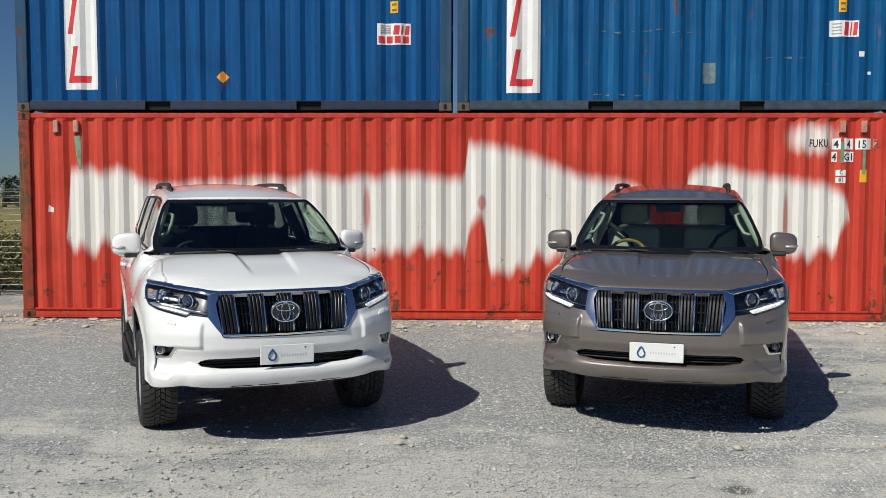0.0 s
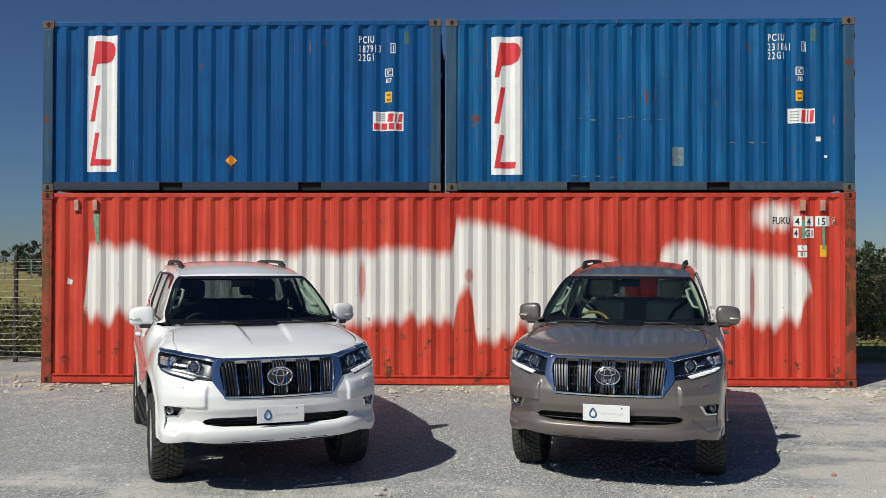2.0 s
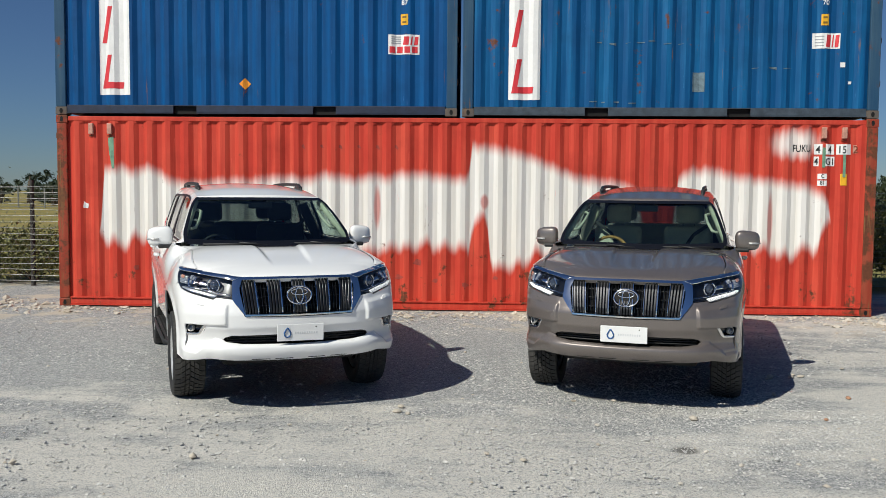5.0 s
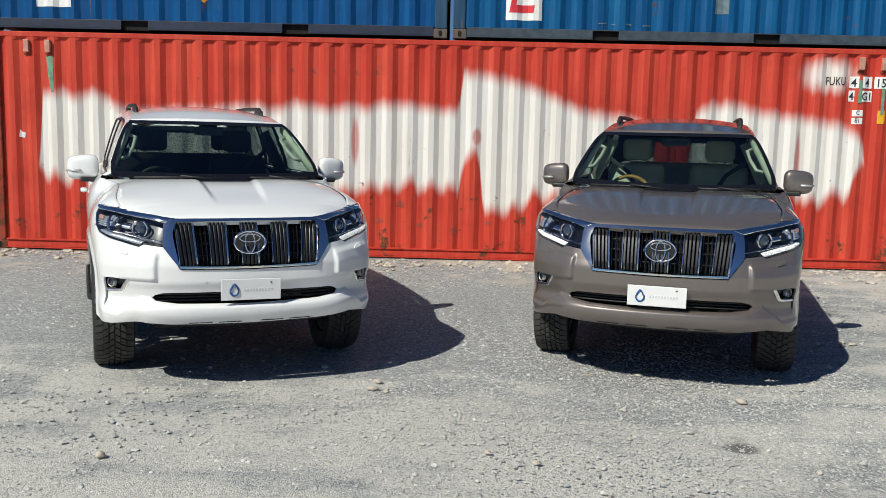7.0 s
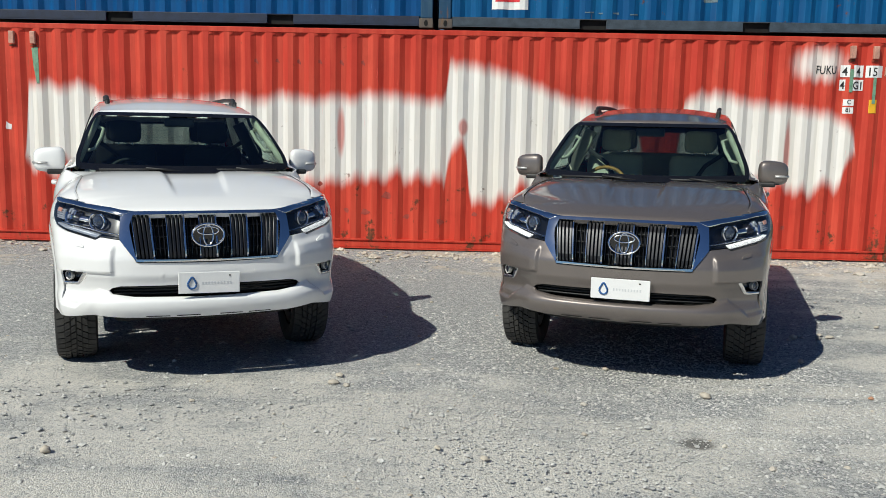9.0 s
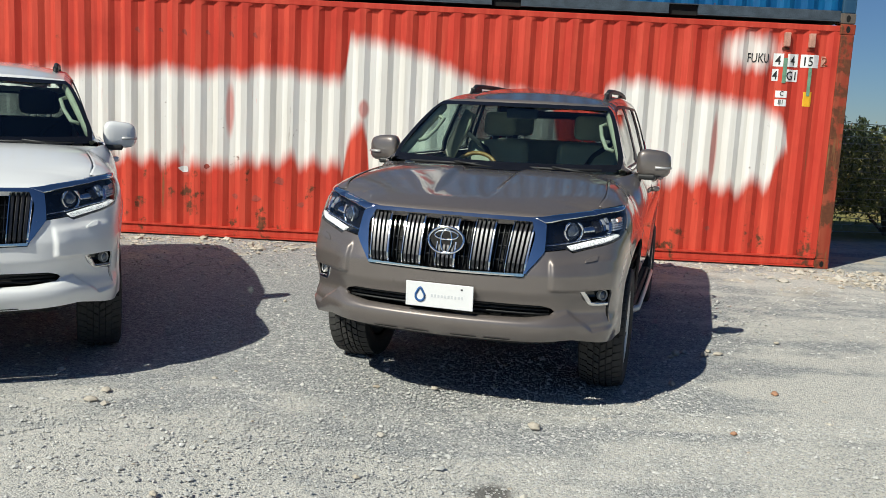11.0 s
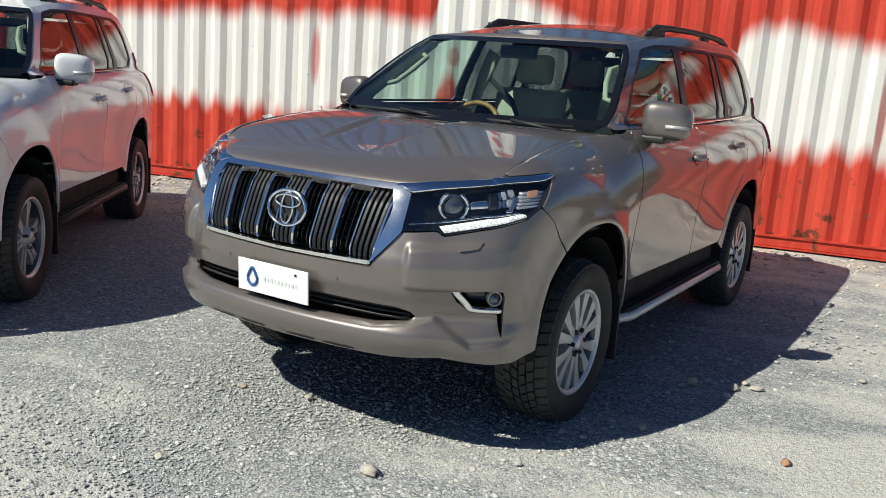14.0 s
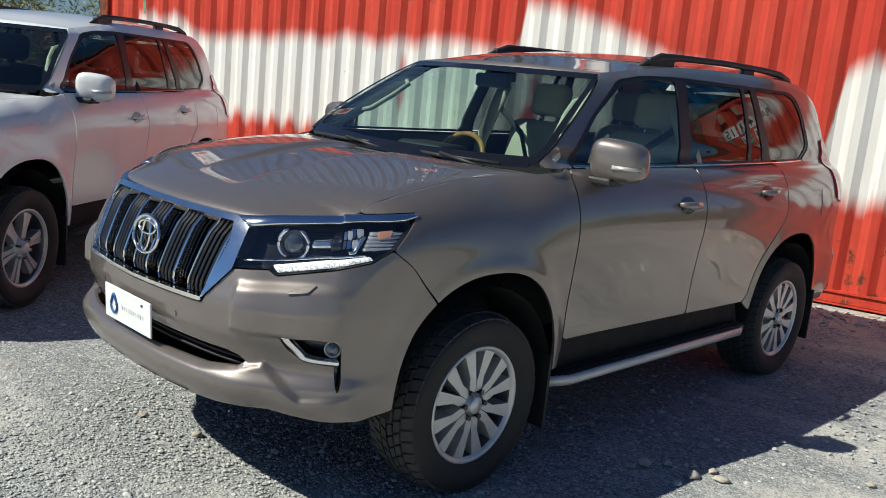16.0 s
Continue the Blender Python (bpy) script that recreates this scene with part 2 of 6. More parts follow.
def ground_material():
    m = Nodes("gravel ground")
    obj = m.n("TexCoord").outputs["Object"]
    xyz = m.n("SeparateXYZ", Vector=obj)
    big = m.noise(0.5, 5, 0.6, obj)
    mid = m.noise(2.4, 6, 0.65, obj)
    # tyre-swept streaks, long across the yard
    turn = m.n("Mapping", Vector=obj, Rotation=(0.0, 0.0, 0.22), Scale=(0.42, 2.1, 1.0)).outputs[0]
    swept = m.n("TexNoise", Vector=turn, Scale=1.0, Detail=6.0, Roughness=0.62, Distortion=0.6).outputs[0]
    fine = m.n("TexVoronoi", Vector=obj, Scale=118.0)
    fine2 = m.n("TexVoronoi", Vector=obj, Scale=41.0)
    rnd = m.n("SeparateXYZ", Vector=fine.outputs["Color"])
    rnd2 = m.n("SeparateXYZ", Vector=fine2.outputs["Color"])
    pebble = m.mix(m.ramp(rnd.outputs[0], 0.0, 1.0), (0.19, 0.20, 0.205), (0.51, 0.515, 0.505))
    # pebbles darken towards their edges, shade of the gaps put into colour
    pebble = m.mix(m.ramp(fine.outputs["Distance"], 0.42, 0.85, 0.0, 0.75), pebble, (0.11, 0.11, 0.11))
    pebble = m.mix(m.ramp(rnd2.outputs[0], 0.60, 0.70, 0.0, 0.7), pebble, m.mix(rnd2.outputs[2], (0.19, 0.198, 0.203), (0.52, 0.51, 0.485)))
    dust = m.mix(m.noise(55, 5, 0.7, obj), (0.46, 0.437, 0.392), (0.735, 0.705, 0.64))
    dust = m.mix(m.ramp(rnd.outputs[1], 0.55, 0.62, 0.0, 0.6), dust, pebble)
    f = m.math("ADD", m.math("MULTIPLY", big, 0.3), m.math("ADD", m.math("MULTIPLY", mid, 0.3), m.math("MULTIPLY", swept, 0.4)))
    near = m.ramp(xyz.outputs[1], -3.8, -7.6, -0.10, 0.07)
    # more of the pale mix eastwards: brightness of sunlit gravel put into colour
    east_bright = m.ramp(xyz.outputs[0], 2.6, 4.2, 0.0, 0.11)
    c = m.mix(m.ramp(m.math("ADD", f, m.math("ADD", near, east_bright)), 0.465, 0.575, 0.03, 0.95), pebble, dust)
    pale = m.ramp(rnd2.outputs[1], 0.93, 0.96)
    c = m.mix(m.math("MULTIPLY", pale, m.ramp(fine2.outputs["Distance"], 0.4, 0.3)), c, (0.62, 0.58, 0.51))
    # sandy spill along the foot of the stack
    sandy = m.math("MULTIPLY", m.ramp(m.noise(1.5, 5, 0.65, obj), 0.50, 0.60, 0.0, 0.8), m.ramp(xyz.outputs[1], -2.6, -0.9))
    c = m.mix(sandy, c, m.mix(m.noise(38, 4, 0.7, obj), (0.36, 0.31, 0.24), (0.66, 0.59, 0.47)))
    oilp = m.n("VectorMath", i0=obj, i1=(1.76, -7.0, 0.0))
    oilp.operation = "DISTANCE"
    c = m.mix(m.ramp(m.math("ADD", oilp.outputs["Value"], m.math("MULTIPLY", mid, 0.25)), 0.25, 0.18, 0, 0.7), c, (0.03, 0.028, 0.026))
    grass = m.mix(m.ramp(m.noise(0.25, 6, 0.7, obj), 0.35, 0.65), (0.30, 0.235, 0.085), (0.17, 0.165, 0.055))
    edge = m.math("ADD", xyz.outputs[1], m.math("MULTIPLY", m.noise(0.9, 4, 0.6, obj), 1.0))
    c = m.mix(m.ramp(edge, 3.3, 4.2), c, grass)
    m.set(Base_Color=c, Roughness=0.95, Specular_IOR_Level=0.2)
    h = m.math("ADD", m.math("MULTIPLY", fine.outputs["Distance"], -0.9), m.math("ADD", m.math("MULTIPLY", fine2.outputs["Distance"], -0.7), m.math("MULTIPLY", mid, 2.2)))
    m.bump(h, 0.55, 0.010)
    return m.mat


M_GROUND = ground_material()


def stone_material(name, a, b):
    m = Nodes(name)
    r = m.n("NewGeometry").outputs["Random Per Island"]
    c = m.mix(r, a, b)
    c = m.mix(m.ramp(m.noise(40, 4), 0.35, 0.7, 0, 0.4), c, tuple(v * 0.55 for v in a))
    m.set(Base_Color=c, Roughness=0.9)
    m.bump(m.noise(90, 4), 0.4, 0.005)
    return m.mat


M_STONE = stone_material("grey crushed stone", (0.36, 0.36, 0.35), (0.70, 0.68, 0.64))
M_PALE = stone_material("pale limestone rubble", (0.42, 0.36, 0.28), (0.66, 0.61, 0.53))
M_REDSTONE = stone_material("reddish stone", (0.42, 0.22, 0.13), (0.45, 0.25, 0.15))


def leaf_material(name, a, b):
    m = Nodes(name)
    r = m.n("NewGeometry").outputs["Random Per Island"]
    m.set(Base_Color=m.mix(r, a, b), Roughness=0.55, Transmission_Weight=0.0)
    return m.mat


M_LEAF = leaf_material("olive shrub leaves", (0.045, 0.06, 0.014), (0.25, 0.24, 0.07))
M_FARLEAF = leaf_material("dark gum leaves", (0.018, 0.03, 0.012), (0.05, 0.07, 0.03))
M_TWIG = plain("grey brown bark", (0.11, 0.085, 0.06), 0.9, 0, 0.3)
M_WIRE = plain("galvanised wire", (0.27, 0.27, 0.25), 0.45, 0.8)
M_POST = plain("weathered dark post timber", (0.05, 0.045, 0.04), 0.85, 0, 0.4)


# ---- mesh helpers ----
def mesh_of(name, verts, faces, mat=None, smooth=False):
    me = bpy.data.meshes.new(name)
    me.from_pydata([tuple(v) for v in verts], [], faces)
    if mat:
        me.materials.append(mat)
    if smooth:
        me.polygons.foreach_set("use_smooth", [True] * len(me.polygons))
    me.update()
    return me


def from_bm(name, bm, mat=None, smooth=False):
    me = bpy.data.meshes.new(name)
    bm.to_mesh(me)
    bm.free()
    if mat:
        me.materials.append(mat)
    if smooth:
        me.polygons.foreach_set("use_smooth", [True] * len(me.polygons))
    return me


def part(name, data, material, parent, label="", smooth=False):
    """Links a bmesh or a mesh as one object under a thing or a part."""
    me = data if isinstance(data, bpy.types.Mesh) else from_bm(name, data, None, smooth)
    if material and not me.materials:
        me.materials.append(material)
    ob = new(name, me)
    ob.parent = parent
    if label:
        tagged(ob, label)
    return ob


def box(bm, x0, x1, y0, y1, z0, z1, bevel=0.0):
    g = bmesh.ops.create_cube(bm, size=1.0, matrix=Matrix.Translation(((x0 + x1) / 2, (y0 + y1) / 2, (z0 + z1) / 2)) @ Matrix.Diagonal((x1 - x0, y1 - y0, z1 - z0, 1)))
    if bevel:
        edges = list({e for v in g["verts"] for e in v.link_edges})
        bmesh.ops.bevel(bm, geom=edges, offset=bevel, segments=2, affect="EDGES", profile=0.5)
    return bm


def a_box(*a, bevel=0.0):
    return box(bmesh.new(), *a, bevel=bevel)


def tube(pts, r, sides=8, closed=False, flat=None):
    """Verts and faces of a round (or flattened) tube along pts."""
    pts = [Vector(p) for p in pts]
    n = len(pts)
    verts, faces = [], []
    up = Vector((0, 0, 1))
    for i, p in enumerate(pts):
        a = pts[(i - 1) % n] if closed or i else pts[0]
        b = pts[(i + 1) % n] if closed or i < n - 1 else pts[-1]
        d = (b - a).normalized()
        s = d.cross(up)
        s = s.normalized() if s.length > 1e-4 else Vector((1, 0, 0))
        w = s.cross(d).normalized()
        rr = r[i] if isinstance(r, (list, tuple)) else r
        ra, rb = (rr, rr) if not flat else (rr * flat[0], rr * flat[1])
        for k in range(sides):
            q = 2 * math.pi * k / sides
            verts.append(p + s * math.cos(q) * ra + w * math.sin(q) * rb)
    m = n if closed else n - 1
    for i in range(m):
        for k in range(sides):
            j = (i + 1) % n
            faces.append((i * sides + k, i * sides + (k + 1) % sides, j * sides + (k + 1) % sides, j * sides + k))
    if not closed:
        faces.append(tuple(range(sides))[::-1])
        faces.append(tuple(range((n - 1) * sides, n * sides)))
    return verts, faces


def tube_mesh(name, pts, r, mat, sides=8, closed=False, flat=None):
    v, f = tube(pts, r, sides, closed, flat)
    return mesh_of(name, v, f, mat, True)


def lathe(profile, steps, axis="x"):
    """Turns (radius, along) pairs round the x axis."""
    verts, faces = [], []
    n = len(profile)
    for i in range(steps):
        q = 2 * math.pi * i / steps
        for r, a in profile:
            verts.append((a, r * math.cos(q), r * math.sin(q)))
    for i in range(steps):
        j = (i + 1) % steps
        for k in range(n - 1):
            faces.append((i * n + k, i * n + k + 1, j * n + k + 1, j * n + k))
    return verts, faces


# ---- ground ----
def build_ground():
    xs = [-900, -300, -100, -40, -20] + [-12 + 0.5 * i for i in range(49)] + [20, 40, 100, 300, 900]
    ys = [-900, -300, -100, -40] + [-16 + 0.5 * i for i in range(41)] + [8, 14, 30, 70, 150, 400, 1200]
    verts = []
    for y in ys:
        for x in xs:
            near = max(0.0, 1 - max(abs(x), abs(y + 6)) / 12)
            z = (noise.noise(Vector((x * 0.5, y * 0.5, 3))) * 0.018) * min(1, near * 4)
            verts.append((x, y, z))
    n = len(xs)
    faces = [(j * n + i, j * n + i + 1, (j + 1) * n + i + 1, (j + 1) * n + i) for j in range(len(ys) - 1) for i in range(n - 1)]
    tagged(new("ground", mesh_of("ground", verts, faces, M_GROUND, True)), "grey crushed gravel yard with dusty tyre-worn patches", "ground", kind="structure")


build_ground()


def rock(rng, r, squash=0.65):
    """Verts and faces of a small angular stone."""
    base = ((1, 0, 0), (-1, 0, 0), (0, 1, 0), (0, -1, 0), (0, 0, 1), (0.6, 0.6, 0.5), (-0.6, 0.6, 0.5), (-0.6, -0.6, 0.5), (0.6, -0.6, 0.5), (0, 0, -0.6))
    faces = ((0, 5, 8), (5, 4, 8), (5, 6, 4), (0, 2, 5), (2, 6, 5), (2, 1, 6), (1, 7, 6), (6, 7, 4), (1, 3, 7), (3, 8, 7), (7, 8, 4), (3, 0, 8), (0, 9, 2), (2, 9, 1), (1, 9, 3), (3, 9, 0))
    sx, sy, sz = r * rng.uniform(0.7, 1.3), r * rng.uniform(0.7, 1.2), r * squash * rng.uniform(0.7, 1.2)
    a = rng.uniform(0, 6.3)
    out = []
    for x, y, z in base:
        k = rng.uniform(0.8, 1.15)
        x, y, z = x * sx * k, y * sy * k, z * sz * k
        out.append((x * math.cos(a) - y * math.sin(a), x * math.sin(a) + y * math.cos(a), z))
    return out, faces


def scatter(name, label, count, place, size, mat, seed):
    rng = random.Random(seed)
    verts, faces = [], []
    for _ in range(count):
        x, y = place(rng)
        r = size(rng)
        v, f = rock(rng, r)
        k = len(verts)
        verts += [(a + x, b + y, c + r * 0.05) for a, b, c in v]
        faces += [tuple(i + k for i in q) for q in f]
    tagged(new(name, mesh_of(name, verts, faces, mat)), label, "gravel", kind="stuff")


# ---- shipping containers ----
PITCH, DEPTH = 0.278, 0.036


class Corrugation:
    """Front face of a corrugated wall: y as a function of x, with its break points."""

    def __init__(self, x0, x1, phase, y):
        self.x0, self.x1, self.phase, self.y = x0, x1, phase, y
        self.breaks = []
        k = math.floor((x0 - phase) / PITCH) - 1
        while phase + k * PITCH < x1 + PITCH:
            c = phase + k * PITCH
            # the dark flank is centred on the phase, going in; then the inner flat, the flank out, the outer flat
            for dx, dy in ((-0.034, 0.0), (0.034, DEPTH), (0.105, DEPTH), (0.173, 0.0)):
                self.breaks.append((c + dx, y + dy))
            k += 1
        self.bx = [b[0] for b in self.breaks]
        self.by = [b[1] for b in self.breaks]

    def __call__(self, x):
        return float(np.interp(x, self.bx, self.by))


def drape(bm, wall, proud=0.004):
    """Lays a flat mesh, drawn in x and z, on the corrugated wall."""
    xs = [v.co.x for v in bm.verts]
    for b in wall.bx:
        if min(xs) < b < max(xs):
            bmesh.ops.bisect_plane(bm, geom=bm.verts[:] + bm.edges[:] + bm.faces[:], plane_co=(b, 0, 0), plane_no=(1, 0, 0))
    for v in bm.verts:
        v.co.y = wall(v.co.x) - proud
    return bm


def poly(points):
    bm = bmesh.new()
    bm.faces.new([bm.verts.new((x, 0, z)) for x, z in points])
    return bm


def rect(x0, x1, z0, z1):
    return poly([(x0, z0), (x1, z0), (x1, z1), (x0, z1)])


def letters(text, x, z, height, align="LEFT", narrow=1.0, spread=1.0):
    """A flat mesh of a line of text in the built-in font, upright in x and z."""
    cu = bpy.data.curves.new("letters", "FONT")
    cu.body, cu.align_x, cu.resolution_u = text, align, 3
    cu.size = height * 1.4
    cu.space_character = spread
    cu.offset = height * 0.012
    ob = bpy.data.objects.new("letters", cu)
    scene.collection.objects.link(ob)
    bpy.context.view_layer.update()
    me = bpy.data.meshes.new_from_object(ob.evaluated_get(bpy.context.evaluated_depsgraph_get()))
    bm = bmesh.new()
    bm.from_mesh(me)
    bpy.data.objects.remove(ob)
    for v in bm.verts:
        v.co = (x + v.co.x * narrow, 0, z + v.co.y)
    return bm


def outline_box(x0, x1, z0, z1, w):
    """A thin rectangular frame, flat in x and z."""
    bm = bmesh.new()
    a = [bm.verts.new((x, 0, z)) for x, z in ((x0, z0), (x1, z0), (x1, z1), (x0, z1))]
    b = [bm.verts.new((x, 0, z)) for x, z in ((x0 + w, z0 + w), (x1 - w, z0 + w), (x1 - w, z1 - w), (x0 + w, z1 - w))]
    for i in range(4):
        bm.faces.new((a[i], a[(i + 1) % 4], b[(i + 1) % 4], b[i]))
    return bm


def build_container(name, label, x0, x1, y0, z0, height, wall, mats, lean_dark_rail, pockets=()):
    """A dry freight container: posts, castings, rails, corrugated walls, roof."""
    m_wall, m_post, m_rail, m_cast = mats
    root = tagged(new(name), label, "container", "stacked containers")
    root.location = (0, 0, 0)
    y1, z1 = y0 + 2.438, z0 + height
    low, top = z0 + 0.145, z1 - 0.085
    pw = 0.13
    # corrugated front wall with small top hoods where the inner flats meet the rail
    bm = bmesh.new()
    zs = [low] + [low + (top - low) * i / 6 for i in range(1, 6)] + [top - 0.05, top]
    cols = [x0 + pw] + [b for b in wall.bx if x0 + pw < b < x1 - pw] + [x1 - pw]
    grid = [[bm.verts.new((x, (wall(x) if z < top - 0.001 else y0 + 0.012 + (wall(x) - y0 - 0.012) * 0.55), z)) for x in cols] for z in zs]
    for j in range(len(zs) - 1):
        for i in range(len(cols) - 1):
            bm.faces.new((grid[j][i], grid[j][i + 1], grid[j + 1][i + 1], grid[j + 1][i]))
    part("front_wall", bm, m_wall, root)
    # the other walls and the roof as corrugated sheets
    for side, xx in (("end_wall", x0 + 0.02), ("end_wall", x1 - 0.02)):
        bm = bmesh.new()
        ys = np.arange(y0 + 0.1, y1 - 0.05, 0.07)
        a = [[bm.verts.new((xx + (0.03 if (i // 2) % 2 else 0) * (1 if xx < (x0 + x1) / 2 else -1), y, z)) for i, y in enumerate(ys)] for z in (low, top)]
        for i in range(len(ys) - 1):
            bm.faces.new((a[0][i], a[0][i + 1], a[1][i + 1], a[1][i]))
        part(side, bm, m_wall, root)
    part("back_wall", a_box(x0 + 0.1, x1 - 0.1, y1 - 0.06, y1 - 0.02, low, top), m_wall, root)
    part("roof", a_box(x0 + 0.06, x1 - 0.06, y0 + 0.05, y1 - 0.05, z1 - 0.045, z1 - 0.02), m_wall, root)
    part("floor_pan", a_box(x0 + 0.1, x1 - 0.1, y0 + 0.09, y1 - 0.1, z0 + 0.03, z0 + 0.14), m_rail, root)
    # corner posts and castings
    for xa, xb in ((x0, x0 + 0.165), (x1 - 0.165, x1)):
        for ya, yb in ((y0 + 0.004, y0 + 0.12), (y1 - 0.12, y1)):
            part("corner_post", a_box(xa + 0.004, xb - 0.004, ya, yb, z0 + 0.118, z1 - 0.118, bevel=0.012), m_post, root)
    for xa, xb in ((x0, x0 + 0.178), (x1 - 0.178, x1)):
        for ya, yb in ((y0, y0 + 0.162), (y1 - 0.162, y1)):
            for za in (z0, z1 - 0.118):
                c = part("corner_casting", a_box(xa, xb, ya, yb, za, za + 0.118, bevel=0.009), m_cast, root)
                if ya == y0:
                    cx = (xa + xb) / 2
                    # flat black disc on the face paints the shaded inside of the hole
                    hole = bmesh.new()
                    bmesh.ops.create_circle(hole, cap_ends=True, radius=0.5, segments=16, matrix=Matrix.Translation((cx, y0 - 0.003, za + 0.058)) @ Matrix.Diagonal((0.05, 1, 0.078, 1)) @ pose(0, 0, 0, 90))
                    part("casting_hole_shade", hole, M_HOLE, c)
    # rails
    part("top_rail", a_box(x0 + 0.17, x1 - 0.17, y0 + 0.012, y0 + 0.07, z1 - 0.085, z1 - 0.018, bevel=0.006), m_wall if not lean_dark_rail else m_rail, root)
    if pockets:
        cuts = [x0 + 0.178] + [v for p in pockets for v in p] + [x1 - 0.178]
        for a, b in zip(cuts[::2], cuts[1::2]):
            piece = part("bottom_rail", a_box(a, b, y0 + 0.008, y0 + 0.05, z0 + 0.036, z0 + 0.145, bevel=0.005), m_rail, root)
            part("rail_flange", a_box(a, b, y0 - 0.004, y0 + 0.05, z0 + 0.022, z0 + 0.0355), m_rail, piece)
        for a, b in pockets:
            part("pocket_lintel", a_box(a, b, y0 + 0.008, y0 + 0.05, z0 + 0.135, z0 + 0.145), m_rail, root)
    else:
        piece = part("bottom_rail", a_box(x0 + 0.178, x1 - 0.178, y0 + 0.006, y0 + 0.05, z0 + 0.033, z0 + 0.125, bevel=0.006), m_rail, root)
        part("rail_flange", a_box(x0 + 0.178, x1 - 0.178, y0 - 0.012, y0 + 0.05, z0 + 0.126, z0 + 0.145), m_rail, piece)
        part("rail_flange", a_box(x0 + 0.178, x1 - 0.178, y0 - 0.016, y0 + 0.05, z0 + 0.018, z0 + 0.032), m_rail, piece)
    # black blocks put the shade inside the pockets into colour
    for a, b in pockets:
        part("fork_pocket", a_box(a, b, y0 + 0.06, y0 + 0.4, z0 + 0.02, z0 + 0.14), M_HOLE, root)
    # hinge stubs of the doors show on the post's outer edge
    for zc in (0.18, 0.42, 0.66, 0.88):
        part("hinge", a_box(x0 - 0.012 if name == "red_container" else x1 - 0.004, x0 if name == "red_container" else x1 + 0.012, y0 + 0.03, y0 + 0.07, z0 + height * zc, z0 + height * zc + 0.08), m_cast, root)
    return root


RED_WALL = Corrugation(-6.096, 6.096, 0.403, 0.012)
red = build_container("red_container", "faded red high-cube shipping container with sprayed white band", -6.096, 6.096, 0.0, 0.0, 2.896, RED_WALL,
                      (M_RED, M_REDPOST, M_RED, M_REDPOST), False)
B1_WALL = Corrugation(-6.096, -0.045, -5.715, 0.012)
B2_WALL = Corrugation(0.028, 6.086, 0.335, 0.012)
ZB = 2.902
blue1 = build_container("blue_container", "deep blue twenty-foot shipping container stacked on the red one", -6.1, -0.042, 0.0, ZB, 2.591, B1_WALL,
                        (M_BLUE, M_BLUEPOST, M_RAIL, M_STEEL), False, [(-4.30, -3.95), (-2.19, -1.85)])
blue2 = build_container("blue_container", "scuffed blue twenty-foot shipping container with dented wall", 0.03, 6.088, 0.004, ZB, 2.591, B2_WALL,
                        (M_BLUE2, M_BLUEPOST, M_GREYRAIL, M_STEEL), False, [(1.84, 2.18), (3.91, 4.25)])


def sign(parent, wall, x0, top, slant_shapes):
    """The tall white panel with three slanted red marks."""
    w, h = 0.465, 2.07
    panel = part("white_panel", drape(rect(x0, x0 + w, top - h, top), wall, 0.003), M_DECAL, parent, "worn white vinyl panel")
    for pts in slant_shapes:
        part("red_mark", drape(poly([(x0 + a * w, top - h + b * h) for a, b in pts]), wall, 0.006), M_DECALRED, panel)


MARKS = ([(0.10, 0.705), (0.24, 0.705), (0.33, 0.790), (0.66, 0.800), (0.84, 0.822), (0.92, 0.862), (0.94, 0.905), (0.86, 0.945), (0.70, 0.958), (0.27, 0.958)],
         [(0.09, 0.371), (0.25, 0.371), (0.45, 0.633), (0.30, 0.633)],
         [(0.09, 0.046), (0.76, 0.046), (0.79, 0.092), (0.28, 0.092), (0.42, 0.287), (0.27, 0.287)])
sign(blue1, B1_WALL, -5.42, 5.27, MARKS)
sign(blue2, B2_WALL, 0.71, 5.22, MARKS)


def stencils(parent, wall, dx, lines, tens, unit):
    """White container codes and small boxed marks near the upper corner."""
    for i, (text, dz) in enumerate(lines):
        part("stencil", drape(letters(text, dx, dz, 0.108, narrow=0.60, spread=1.32), wall), M_DECAL, parent, "white stencilled code " + text)
    x = dx + 0.485
    part("check_box", drape(outline_box(x, x + 0.075, lines[1][1] - 0.02, lines[1][1] + 0.13, 0.012), wall, 0.004), M_DECAL, parent)
    part("check_digit", drape(letters(unit, x + 0.022, lines[1][1], 0.108, narrow=0.6), wall, 0.004), M_DECAL, parent)
    z = lines[2][1]
    part("rail_mark", drape(outline_box(dx + 0.40, dx + 0.52, z - 0.24, z - 0.12, 0.012), wall, 0.004), M_DECAL, parent)
    part("rail_mark_letter", drape(letters("IC", dx + 0.425, z - 0.218, 0.075, narrow=0.75), wall, 0.004), M_DECAL, parent)
    part("stencil", drape(letters(tens, dx + 0.41, z - 0.335, 0.07), wall), M_DECAL, parent)
    y = part("warning_plate", drape(rect(dx + 0.40, dx + 0.51, z - 0.63, z - 0.47), wall), M_DECALYEL, parent, "yellow height warning sticker")
    for k in (0.50, 0.575):
        part("print_bar", drape(rect(dx + 0.425, dx + 0.485, z - k - 0.028, z - k), wall, 0.008), M_BROWNINK, y)


stencils(blue1, B1_WALL, -1.29, [("PCIU", 5.14), ("187913", 5.0), ("22G1", 4.87)], "87", "1")
stencils(blue2, B2_WALL, 4.82, [("PCIU", 5.14), ("231861", 5.0), ("22G1", 4.87)], "70", "3")


